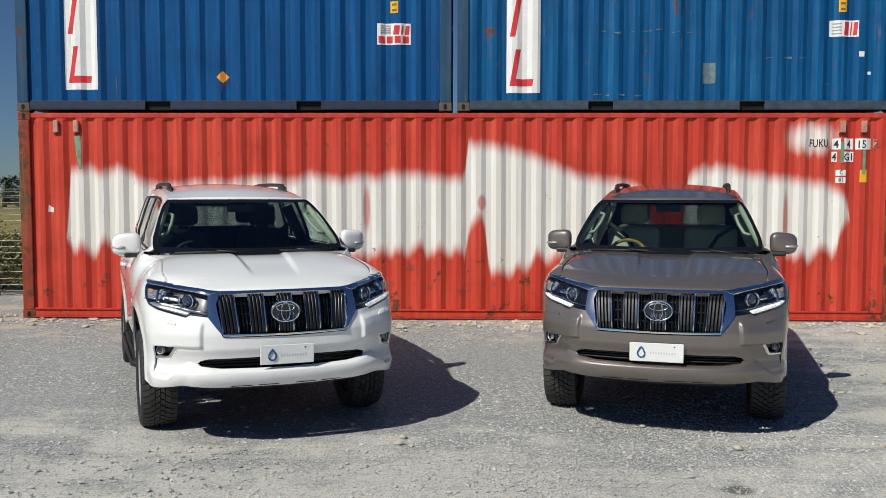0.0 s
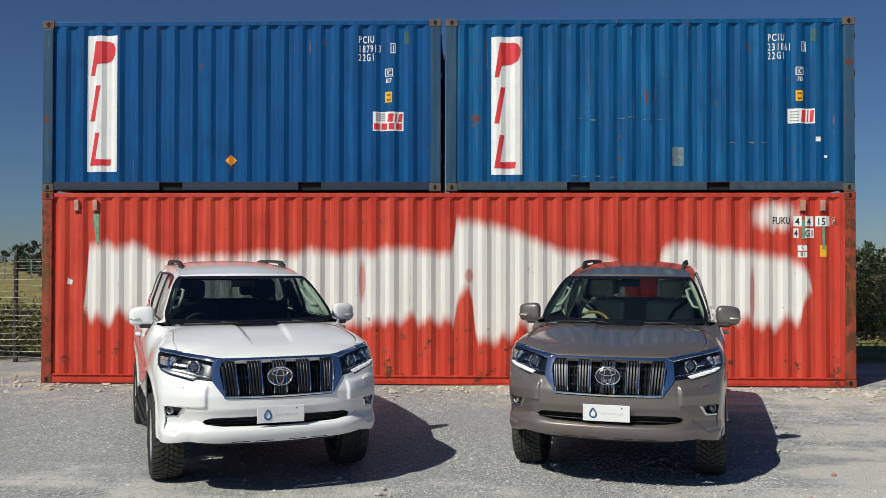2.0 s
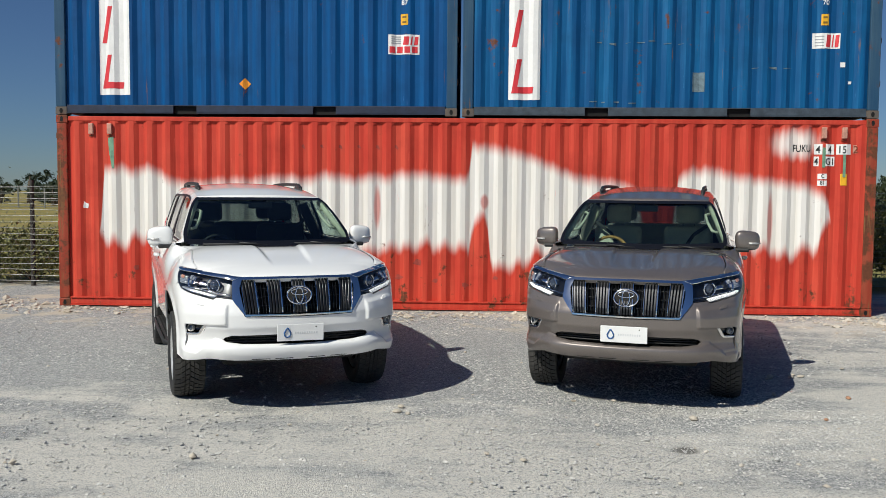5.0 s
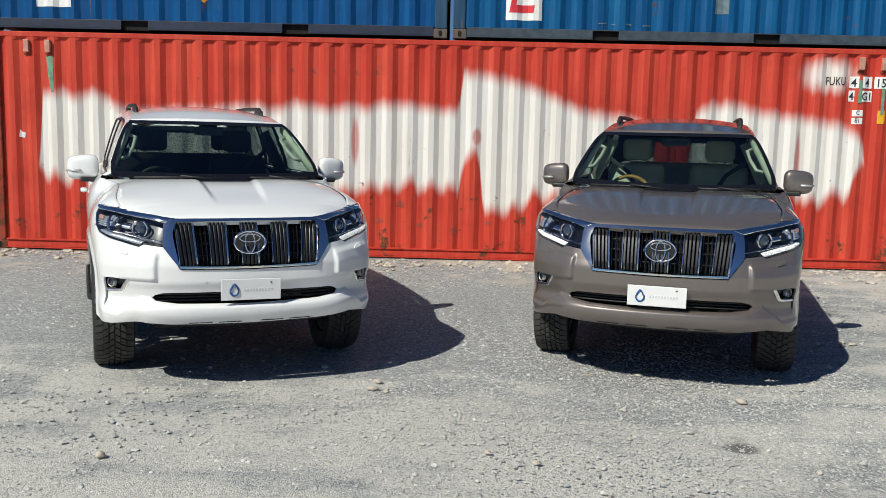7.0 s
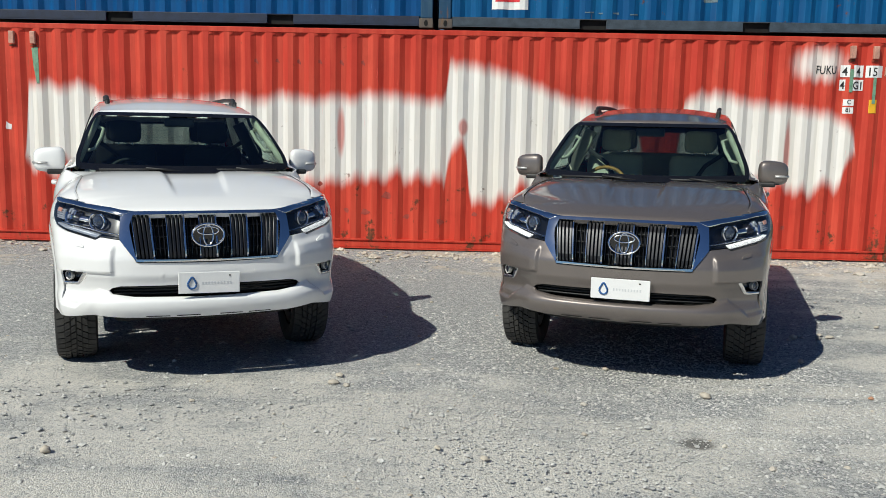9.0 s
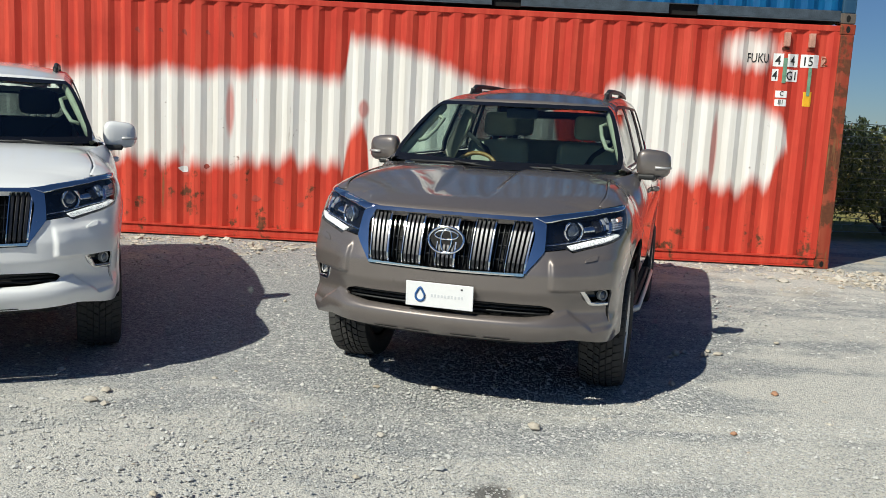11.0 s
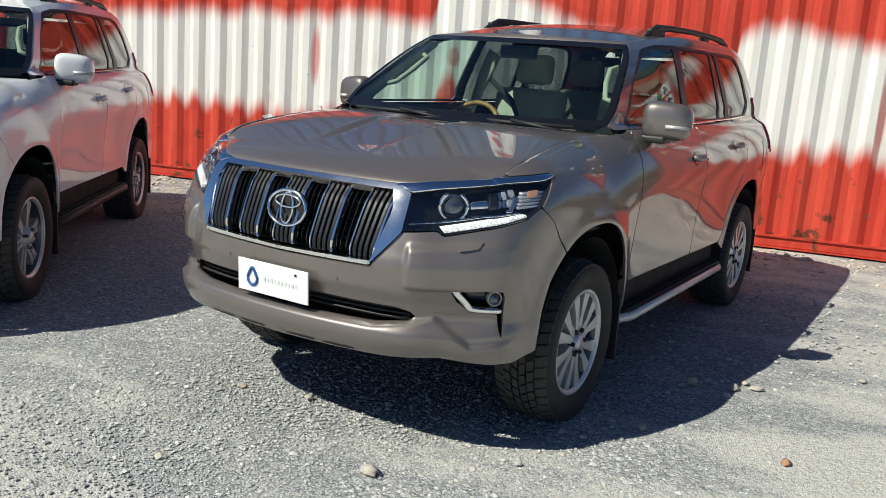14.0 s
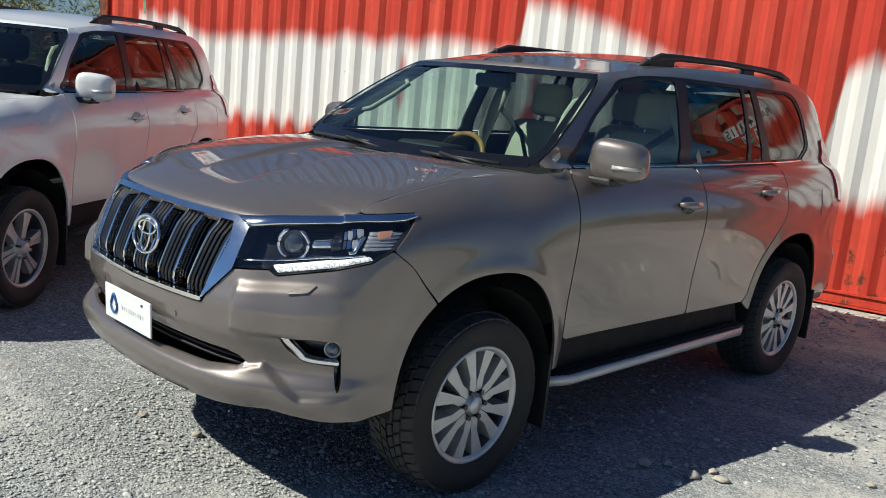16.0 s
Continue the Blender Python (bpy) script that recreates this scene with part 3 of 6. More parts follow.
def logo(parent, wall, x0, x1, z0, z1, script):
    """Small white shipping-line sticker: grey wave bars and red blocks."""
    p = part("logo_sticker", drape(rect(x0, x1, z0, z1), wall), M_DECAL, parent, "white sticker with red blocks")
    w, h = x1 - x0, z1 - z0
    lo = 0.48 if script else 0.1
    for k in range(4):
        z = z0 + h * (lo + 0.06 + (0.9 - lo) * k / 4)
        part("grey_bar", drape(rect(x0 + w * 0.1, x0 + w * 0.4, z, z + h * 0.06), wall, 0.008), M_GREYINK, p)
    for a, b in ((0.47, 0.68), (0.71, 0.79), (0.82, 0.97)):
        part("red_block", drape(poly([(x0 + w * a, z0 + h * lo), (x0 + w * (b - 0.03), z0 + h * lo), (x0 + w * b, z1 - h * 0.1), (x0 + w * (a + 0.04), z1 - h * 0.1)]), wall, 0.008), M_DECALRED, p)
    if script:
        for k in range(4):
            part("red_block", drape(rect(x0 + w * (0.04 + 0.24 * k), x0 + w * (0.22 + 0.24 * k), z0 + h * 0.08, z0 + h * 0.4), wall, 0.008), M_DECALRED, p)


logo(blue1, B1_WALL, -1.07, -0.61, 3.81, 4.10, True)
logo(blue2, B2_WALL, 5.11, 5.50, 3.91, 4.13, False)
part("hazard_diamond", drape(poly([(-3.215 + a * 0.085, 3.37 + b * 0.085) for a, b in ((1, 0), (0, 1), (-1, 0), (0, -1))]), B1_WALL), M_ORANGE, blue1, "small orange diamond sticker")
part("lock_plate", drape(rect(-0.60, -0.52, 5.12, 5.31), B1_WALL), M_TEAL, blue1)
part("lock_plate", drape(rect(5.45, 5.53, 5.13, 5.32), B2_WALL), M_TEAL, blue2)
part("faded_patch", drape(rect(3.40, 3.57, 3.28, 3.56), B2_WALL), M_PATCH, blue2, "square scuffed patch")
part("white_sticker", drape(rect(5.51, 5.58, 3.64, 3.71), B2_WALL), M_DECAL, blue2)
part("white_sticker", drape(rect(5.64, 5.69, 3.40, 3.44), B2_WALL), M_DECAL, blue2)


def dent_line(parent, wall, x0, x1, z, seed):
    """A bent, scraped crease across the ribs."""
    rng = random.Random(seed)
    x = x0
    while x < x1:
        w = rng.uniform(0.05, 0.13)
        zz = z + rng.uniform(-0.02, 0.03)
        part("scrape", drape(poly([(x, zz), (x + w, zz + rng.uniform(-0.02, 0.02)), (x + w, zz + 0.018), (x, zz + 0.012)]), wall, 0.005), M_PATCH, parent)
        x += w + rng.uniform(0.03, 0.16)


dent_line(blue2, B2_WALL, 2.0, 3.2, 3.98, 3)
dent_line(blue2, B2_WALL, 4.25, 4.8, 3.60, 5)
dent_line(blue2, B2_WALL, 1.9, 2.5, ZB + 0.2, 6)


def red_details():
    w = RED_WALL
    for x in (-5.555, -5.27, 5.31, 5.60):
        part("lashing_lug", a_box(x - 0.035, x + 0.035, w(x) - 0.05, w(x), 2.61, 2.77, bevel=0.008), M_LUG, red)
        # thin darker strip below the lug stands in for its cast shadow
        part("painted_lug_shadow", a_box(x - 0.04, x + 0.04, w(x) - 0.012, w(x) + 0.004, 2.575, 2.60), M_REDPOST, red)
    part("green_patch", drape(poly([(-5.32, 2.56), (-5.22, 2.57), (-5.215, 2.1), (-5.25, 2.1), (-5.30, 2.35)]), w), M_GREEN, red, "peeled strip showing old green paint")
    for text, x, z in (("FUKU", 4.9, 2.415),):
        part("stencil", drape(letters(text, x - 0.02, z, 0.108, narrow=0.66), w, 0.006), M_BLACKINK, red, "black stencilled code " + text)
    for x0, x1, z0, z1, text in ((5.19, 5.30, 2.38, 2.53, "4"), (5.345, 5.48, 2.38, 2.53, "4"), (5.51, 5.66, 2.38, 2.53, "15"), (5.66, 5.72, 2.38, 2.53, ""), (5.19, 5.26, 2.21, 2.35, "4"),
                                 (5.345, 5.49, 2.21, 2.35, "G1"), (5.25, 5.38, 2.02, 2.1, "C"), (5.25, 5.38, 1.92, 2.0, "81")):
        p = part("white_label", drape(rect(x0, x1, z0, z1), w), M_DECAL, red)
        if text:
            part("stencil", drape(letters(text, (x0 + x1) / 2, z0 + 0.02, (z1 - z0) * 0.72, "CENTER", 0.85), w, 0.008), M_BLACKINK, p)
    part("white_label", drape(rect(5.75, 5.80, 2.40, 2.52), w), M_LUG, red)
    part("stencil", drape(letters("2", 5.755, 2.41, 0.1), w, 0.008), M_REDPOST, red)
    part("yellow_label", drape(rect(5.57, 5.67, 1.93, 2.10), w), M_DECALYEL, red, "yellow height warning sticker")
    part("green_patch", drape(rect(5.30, 5.345, 2.19, 2.48), w, 0.01), M_GREEN, red)
    part("green_patch", drape(rect(5.60, 5.64, 2.05, 2.38), w, 0.01), M_GREEN, red)
    part("sticker_scrap", drape(poly([(-5.71, 1.50), (-5.64, 1.49), (-5.63, 1.56), (-5.67, 1.57), (-5.70, 1.60)]), w), M_DECAL, red)
    rng = random.Random(8)
    for x in (-2.35, -2.07, -1.79, -1.51, -1.23, -0.95):
        part("rust_scar", drape(poly([(x - 0.02, 2.44), (x + 0.03, 2.40 + rng.uniform(0, 0.03)), (x + 0.035, 2.43), (x + 0.01, 2.48), (x - 0.015, 2.47)]), w, 0.003), M_SCAR, red)
    for x, z in ((-1.78, 0.82), (-1.5, 0.86), (-0.62, 0.72), (-0.9, 0.5), (-0.35, 0.45), (-1.15, 0.52), (0.1, 0.4), (0.55, 0.5), (-4.9, 0.6), (4.6, 0.42)):
        s = rng.uniform(0.04, 0.07)
        part("rust_scar", drape(poly([(x + s * math.cos(a) * rng.uniform(0.6, 1.2), z + s * math.sin(a) * rng.uniform(0.4, 1.0)) for a in [i * 0.9 for i in range(7)]]), w, 0.003), M_SCAR if x != -1.78 else M_DECAL, red)


red_details()
scatter("rubble", "pale limestone rubble along the container base", 1500,
        lambda g: (g.uniform(-9.5, 9.5), -0.12 - abs(g.gauss(0, 0.28)) - (0.5 * g.random() if g.random() < 0.3 else 0)), lambda g: min(0.06, 0.011 + g.expovariate(70)), M_PALE, 1)
scatter("rubble", "pale rubble heap beside the container end", 700,
        lambda g: (g.gauss(7.6, 0.9), g.gauss(-0.9, 0.35)) if g.random() < 0.6 else (g.gauss(-7.6, 0.8), g.gauss(0.2, 0.35)), lambda g: min(0.075, 0.015 + g.expovariate(50)), M_PALE, 2)
scatter("loose_gravel", "loose grey crushed stone chips over the yard", 34000,
        lambda g: (g.uniform(-7, 7.5), g.uniform(-9.3, -0.2)), lambda g: min(0.019, 0.0045 + g.expovariate(260)), M_STONE, 3)
scatter("loose_gravel", "dense fine grey gravel in front of the cars", 26000,
        lambda g: (g.gauss(2.2, 1.5), g.gauss(-6.0, 1.0)), lambda g: min(0.011, 0.0040 + g.expovariate(480)), M_STONE, 9)
scatter("loose_gravel", "small pale stones strewn over the yard", 520,
        lambda g: (g.uniform(-7, 8), g.uniform(-9, -0.3)), lambda g: min(0.026, 0.007 + g.expovariate(130)), M_PALE, 4)


def big_stones():
    rng = random.Random(21)
    spots = ((3.34, -4.51, 0.036, 0), (3.45, -4.46, 0.034, 0), (3.40, -4.39, 0.029, 0), (3.30, -4.63, 0.021, 0), (3.13, -4.53, 0.038, 0), (3.08, -4.59, 0.026, 0), (3.21, -4.45, 0.024, 0),
             (2.93, -5.26, 0.031, 0), (3.69, -3.70, 0.020, 0), (1.46, -5.61, 0.025, 0), (1.99, -6.19, 0.038, 0), (3.53, -5.37, 0.034, 1), (4.02, -4.03, 0.026, 0), (-0.35, -6.12, 0.030, 0),
             (-0.33, -5.95, 0.034, 0), (2.49, -5.86, 0.022, 0), (3.05, -6.11, 0.021, 1), (-1.59, -7.41, 0.034, 0), (0.60, -7.33, 0.027, 0), (0.36, -7.2, 0.026, 0), (1.52, -6.78, 0.024, 0),
             (0.16, -3.45, 0.025, 0), (-2.7, -7.6, 0.025, 0), (2.3, -7.2, 0.022, 0))
    for x, y, r, c in spots:
        v, f = rock(rng, r, 0.8)
        bm = bmesh.new()
        vs = [bm.verts.new(q) for q in v]
        for q in f:
            bm.faces.new([vs[i] for i in q])
        bmesh.ops.subdivide_edges(bm, edges=bm.edges[:], cuts=2, smooth=0.5, fractal=0.35, seed=int(x * 10) + 50)
        ob = tagged(new("stone", from_bm("stone", bm, M_REDSTONE if c else M_PALE if r > 0.024 else M_STONE, True)), "reddish loose stone on gravel" if c else "rough loose stone lying on gravel", "stone", "loose stones")
        ob.location = (x, y, r * 0.35)


big_stones()


# ---- fence, shrubs, far trees ----
def build_fence(x0, x1, y, posts, label):
    root = tagged(new("wire_fence"), label, "fence")
    for x in posts:
        bm = bmesh.new()
        bmesh.ops.create_cone(bm, cap_ends=True, segments=10, radius1=0.045, radius2=0.035, depth=1.95, matrix=Matrix.Translation((x, y, 0.97)))
        p = part("post", bm, M_POST, root)
        for k in range(14):
            part("wire_tie", tube_mesh("wire_tie", [(x + 0.05 * math.cos(a), y + 0.05 * math.sin(a), 0.2 + k * 0.125) for a in (0, 1.57, 3.14, 4.71)], 0.008, M_POST, 5, True), None, p)
    for k in range(17):
        z = 0.1 + k * 0.108
        pts = [(x0 + (x1 - x0) * i / 12, y - 0.05, z + 0.012 * math.sin(i * 1.9 + k)) for i in range(13)]
        part("wire", tube_mesh("wire", pts, 0.006, M_WIRE, 5), None, root)
    verts, faces = [], []
    for i in range(int((x1 - x0) / 0.15)):
        xa = x0 + i * 0.15
        for s in (1, -1):
            v, f = tube([(xa, y - 0.045, 0.05), (xa + s * 0.9, y - 0.045, 1.6)], 0.0022, 4)
            k = len(verts)
            verts += v
            faces += [tuple(j + k for j in q) for q in f]
    tagged(part("chain_mesh", mesh_of("chain_mesh", verts, faces, M_WIRE), None, root), kind="stuff")


build_fence(-14.0, -4.6, 2.62, (-13.2, -10.5, -7.85, -5.2), "wire mesh fence with dark weathered posts")
build_fence(5.0, 15.0, 3.6, (6.9, 9.6, 12.3), "wire mesh fence with dark weathered posts")


def leaves(rng, count, place, size):
    verts, faces = [], []
    for _ in range(count):
        c = Vector(place(rng))
        d = Vector((rng.gauss(0, 1), rng.gauss(0, 1), rng.gauss(0.3, 1))).normalized()
        s = d.orthogonal().normalized()
        if rng.random() < 0.5:
            s = d.cross(s)
        l = size * rng.uniform(0.6, 1.4)
        k = len(verts)
        verts += [c - d * l, c - s * l * 0.35, c + d * l, c + s * l * 0.35]
        faces.append((k, k + 1, k + 2, k + 3))
    return verts, faces


def build_shrub(x, y, w, h, seed, label):
    rng = random.Random(seed)
    root = tagged(new("shrub"), label, "shrub", "shrubs by the fence")
    root.location = (x, y, 0)
    tips = [(rng.gauss(0, w * 0.4), rng.gauss(0, w * 0.28), h * rng.uniform(0.3, 1.0)) for _ in range(22)]
    for t in tips[:9]:
        part("limb", tube_mesh("limb", [(0, 0, 0), (t[0] * 0.4, t[1] * 0.4, t[2] * 0.5), t], [0.03, 0.018, 0.006], M_TWIG, 6), None, root)

    def place(g):
        t = g.choice(tips)
        r = w * 0.16
        return (t[0] + g.gauss(0, r), t[1] + g.gauss(0, r), max(0.03, t[2] * g.uniform(0.55, 1.0) + g.gauss(0, 0.09)))
    v, f = leaves(rng, int(4600 * w), place, 0.04)
    part("crown", mesh_of("crown", v, f, M_LEAF), None, root)


for i, (x, y, w, h) in enumerate(((-7.0, 3.3, 1.4, 1.25), (-8.3, 3.5, 1.6, 1.2), (-9.8, 3.6, 1.6, 1.05), (-11.5, 3.7, 1.7, 1.0), (-6.0, 3.4, 1.3, 1.3), (-12.7, 3.9, 2.3, 3.2), (-14.9, 4.2, 2.5, 3.5), (7.4, 3.9, 1.5, 1.85), (8.8, 4.2, 1.7, 1.8), (10.6, 4.4, 1.8, 1.6), (12.4, 4.6, 1.9, 1.7), (6.3, 4.2, 1.2, 1.6))):
    build_shrub(x, y, w, h, 40 + i, "olive green bushy shrub growing behind the wire fence")


def build_tree(x, y, h, seed):
    rng = random.Random(seed)
    root = tagged(new("tree"), "dark green gum tree in a distant tree line", "tree", "distant tree line")
    root.location = (x, y, 0)
    part("trunk", tube_mesh("trunk", [(0, 0, 0), (rng.gauss(0, 0.2), 0, h * 0.45), (rng.gauss(0, 0.4), 0, h * 0.85)], [0.3, 0.22, 0.06], M_TWIG, 7), None, root)
    clumps = [(rng.gauss(0, h * 0.36), rng.gauss(0, h * 0.3), h * rng.uniform(0.1, 0.95)) for _ in range(20)]

    def place(g):
        t = g.choice(clumps)
        return (t[0] + g.gauss(0, h * 0.075), t[1] + g.gauss(0, h * 0.075), max(0.3, t[2] + g.gauss(0, h * 0.055)))
    v, f = leaves(rng, 900, place, h * 0.07)
    part("crown", mesh_of("crown", v, f, M_FARLEAF), None, root)


rngt = random.Random(77)
for i in range(46):
    build_tree(-82 + i * 1.75 + rngt.uniform(-0.8, 0.8) - (10 if i < 8 else 0), 88 + rngt.uniform(-6, 14), rngt.uniform(2.5, 3.4) if i % 7 else rngt.uniform(3.7, 4.3), 100 + i)
for i in range(22):
    build_tree(34 + i * 2.2 + rngt.uniform(-0.8, 0.8), 92 + rngt.uniform(-6, 14), rngt.uniform(2.4, 3.4) if i % 5 else rngt.uniform(3.6, 4.3), 200 + i)


def far_fence():
    root = tagged(new("mesh_fence"), "grey mesh fence across the far field", "fence")
    for i in range(24):
        part("post", a_box(-78 + i * 2.6 - 0.05, -78 + i * 2.6 + 0.05, 69.9, 70.0, 0, 1.9), M_WIRE, root)
    for z in (0.1, 0.7, 1.3, 1.88):
        part("rail", a_box(-78, -16, 69.92, 69.98, z, z + 0.05), M_WIRE, root)


far_fence()


def far_building():
    """A low pale shed behind the tree line."""
    root = tagged(new("shed"), "pale low shed roof behind distant trees", "building")
    part("wall", a_box(-44, -30, 120, 128, 0, 6.2), plain("pale shed wall", (0.5, 0.46, 0.42), 0.8), root)
    part("roof", a_box(-44.4, -29.6, 119.6, 128.4, 6.2, 6.9), plain("terracotta roof", (0.45, 0.16, 0.09), 0.8), root)


far_building()


# ---- the two four-wheel drives ----
M_WHITE = car_paint("white car paint", (0.82, 0.82, 0.81), 0.0, 0.01, 0.4, 1.42)
M_BRONZE = car_paint("grey bronze metallic car paint", (0.166, 0.141, 0.127), 0.45, 0.30, 0.40, 1.72)
M_CHROME = plain("chrome", (0.86, 0.85, 0.84), 0.11, 1.0, 0.03)
M_DARKCHROME = plain("smoked chrome", (0.055, 0.055, 0.058), 0.34, 0.9, 0.1)
M_BLACKGLOSS = plain("gloss black trim", (0.008, 0.008, 0.009), 0.12, 0, 0.2, coat=0.5)
M_SATIN = plain("satin black window trim", (0.012, 0.012, 0.013), 0.42, 0, 0.2)
M_BLACKTRIM = plain("matt black plastic", (0.018, 0.018, 0.018), 0.55, 0, 0.3, 20, 0.2)
M_UNDER = plain("black underbody", (0.008, 0.008, 0.008), 0.85, 0, 0.3)
M_RUBBER = plain("tyre rubber", (0.015, 0.015, 0.015), 0.7, 0, 0.35, 14, 0.2)
M_TREAD = plain("dusty tread rubber", (0.050, 0.048, 0.045), 0.85, 0, 0.35, 30, 0.3)
M_ALLOY = plain("machined alloy", (0.60, 0.60, 0.59), 0.34, 0.55, 0.06, 30)
M_ALLOYDARK = plain("dark grey alloy", (0.16, 0.16, 0.165), 0.35, 0.8, 0.12, 30)
M_WINDSHIELD = glass("windscreen glass", (0.70, 0.83, 0.77))
M_SIDEGLASS = glass("side glass", (0.66, 0.78, 0.73))
M_PRIVACY = glass("privacy glass", (0.15, 0.17, 0.168))
M_LENS = glass("clear lamp lens", (0.93, 0.94, 0.95))
M_REDLENS = plain("red lamp lens", (0.58, 0.014, 0.02), 0.12, 0, 0.1, coat=0.8)
M_AMBER = plain("amber lamp lens", (0.62, 0.30, 0.19), 0.15, 0, 0.1, coat=0.8)
M_LAMPBODY = plain("black lamp housing", (0.006, 0.006, 0.007), 0.3, 0, 0.2)
M_PROJECTOR = plain("projector lens glass", (0.10, 0.12, 0.15), 0.04, 0.6, 0.1, coat=1.0)
M_CREAM = plain("cream cabin trim", (0.52, 0.49, 0.40), 0.7, 0, 0.12, 12, 0.1)
M_BLACKCLOTH = plain("black cabin cloth", (0.03, 0.03, 0.032), 0.85, 0, 0.25, 20, 0.2)
M_DASH = plain("dark dashboard", (0.022, 0.023, 0.025), 0.6, 0, 0.2, 15, 0.2)
M_WOOD = plain("varnished timber rim", (0.42, 0.22, 0.07), 0.2, 0, 0.3, 18, coat=0.6)
M_PLATE = plain("white plastic plate", (0.80, 0.80, 0.79), 0.35, 0, 0.03)
M_LOGO = plain("dark blue print", (0.025, 0.10, 0.28), 0.4)
M_SILVERPLASTIC = plain("silver plastic edge", (0.55, 0.54, 0.52), 0.35, 0.4, 0.1)


def drl_material(power):
    m = Nodes("daytime lamp and sun glint strip")
    glow = m.ramp(m.noise(150, 2), 0.40, 0.56, 0.12 * power, 1.35 * power)
    m.set(Base_Color=(0.7, 0.7, 0.7), Emission_Color=(1.0, 0.98, 0.93), Emission_Strength=glow, Roughness=0.2)
    return m.mat


M_DRL = drl_material(0.55)
M_DRLOFF = plain("unlit clear strip", (0.55, 0.57, 0.6), 0.12, 0.5, 0.1, coat=0.5)


def spline(xs, ys):
    """A smooth curve through the pairs, as a function."""
    xs, ys = np.array(xs, float), np.array(ys, float)
    d = np.diff(ys) / np.diff(xs)
    m = np.concatenate([[d[0]], (d[1:] + d[:-1]) / 2, [d[-1]]])
    for i in range(len(d)):
        if d[i] == 0:
            m[i] = m[i + 1] = 0

    def at(x):
        x = np.clip(x, xs[0], xs[-1])
        i = np.clip(np.searchsorted(xs, x) - 1, 0, len(d) - 1)
        h = xs[i + 1] - xs[i]
        t = (x - xs[i]) / h
        return (2 * t**3 - 3 * t**2 + 1) * ys[i] + (t**3 - 2 * t**2 + t) * h * m[i] + (-2 * t**3 + 3 * t**2) * ys[i + 1] + (t**3 - t**2) * h * m[i + 1]
    return at


def step(a, b, x):
    t = np.clip((x - a) / (b - a), 0, 1)
    return t * t * (3 - 2 * t)


# plan outline of the body at bumper height: from the middle of the nose round the left side to the middle of the tail
_px = [0.0, 0.2, 0.42, 0.58, 0.70, 0.80, 0.868, 0.905, 0.922, 0.934, 0.942, 0.945, 0.945, 0.943, 0.932, 0.908, 0.86, 0.75, 0.5, 0.25, 0.0]
_py = [-0.990, -0.983, -0.958, -0.912, -0.828, -0.750, -0.682, -0.58, -0.42, -0.15, 0.3, 0.9, 1.8, 2.5, 3.0, 3.38, 3.62, 3.745, 3.79, 3.80, 3.80]
_k = np.arange(len(_px))
_fx, _fy = spline(_k, _px), spline(_k, _py)
_t = np.linspace(0, len(_px) - 1, 1200)
PLAN = np.stack([_fx(_t), _fy(_t)], 1)
_ker = np.ones(25) / 25
_pad = np.concatenate([PLAN[24:0:-1] * [-1, 1], PLAN, PLAN[-2:-26:-1] * [-1, 1]])
PLAN = np.stack([np.convolve(_pad[:, i], _ker, "same")[24:-24] for i in (0, 1)], 1)
_s = np.concatenate([[0], np.cumsum(np.hypot(*np.diff(PLAN, axis=0).T))])
_side = (PLAN[:, 0] > 0.8)
U = _s - np.interp(0.0, PLAN[_side, 1], _s[_side])
U1 = U[-1]
_tan = np.gradient(PLAN, axis=0)
_tan /= np.hypot(_tan[:, 0], _tan[:, 1])[:, None]
_nor = np.stack([_tan[:, 1], -_tan[:, 0]], 1)


def ux(x):
    """The outline's parameter at a distance x from the middle of the nose."""
    n = int(np.argmax(PLAN[:, 0] > 0.9))
    return float(np.interp(x, PLAN[:n, 0], U[:n]))


NOSE = spline([0.20, 0.28, 0.36, 0.41, 0.47, 0.53, 0.58, 0.64, 0.70, 0.78, 0.85, 0.93, 1.0, 1.06, 1.12, 1.2],
              [-0.22, -0.16, -0.09, -0.040, -0.006, 0.0, -0.03, -0.02, 0.0, 0.0, -0.02, -0.05, -0.082, -0.115, -0.165, -0.25])
DOOR = spline([0.30, 0.40, 0.50, 0.58, 0.66, 0.74, 0.84, 0.94, 1.02, 1.10, 1.18, 1.24, 1.285, 1.31, 1.40, 1.50, 1.60, 1.70, 1.74, 1.77, 1.79, 1.80],
              [-0.07, -0.052, -0.041, -0.036, -0.033, -0.029, -0.020, -0.008, 0.0, -0.004, -0.026, -0.056, -0.09, -0.142, -0.170, -0.202, -0.236, -0.276, -0.298, -0.322, -0.350, -0.375])
WING = spline([-0.05, 0.0, 0.02, 0.05, 0.10, 0.16, 0.25, 0.35, 0.6, 0.9], [-0.33, -0.212, -0.170, -0.126, -0.076, -0.040, -0.012, 0.0, -0.012, -0.035])
TAIL = spline([0.30, 0.45, 0.6, 0.8, 1.1, 1.25, 1.31, 1.4, 1.6, 1.70, 1.76, 1.80], [-0.06, 0.0, 0.02, -0.01, -0.03, -0.06, -0.11, -0.155, -0.235, -0.285, -0.36, -0.45])
SEAM_Z = spline([-0.95, -0.75, -0.602, -0.49, -0.302, -0.012, 0.25, 0.47, 0.7], [1.063, 1.095, 1.125, 1.1719, 1.2096, 1.2478, 1.258, 1.288, 1.32])
ROOF_Z = spline([0.6, 1.0, 1.3, 1.8, 2.5, 3.2, 3.6, 4.0], [1.69, 1.716, 1.756, 1.800, 1.815, 1.808, 1.775, 1.73])
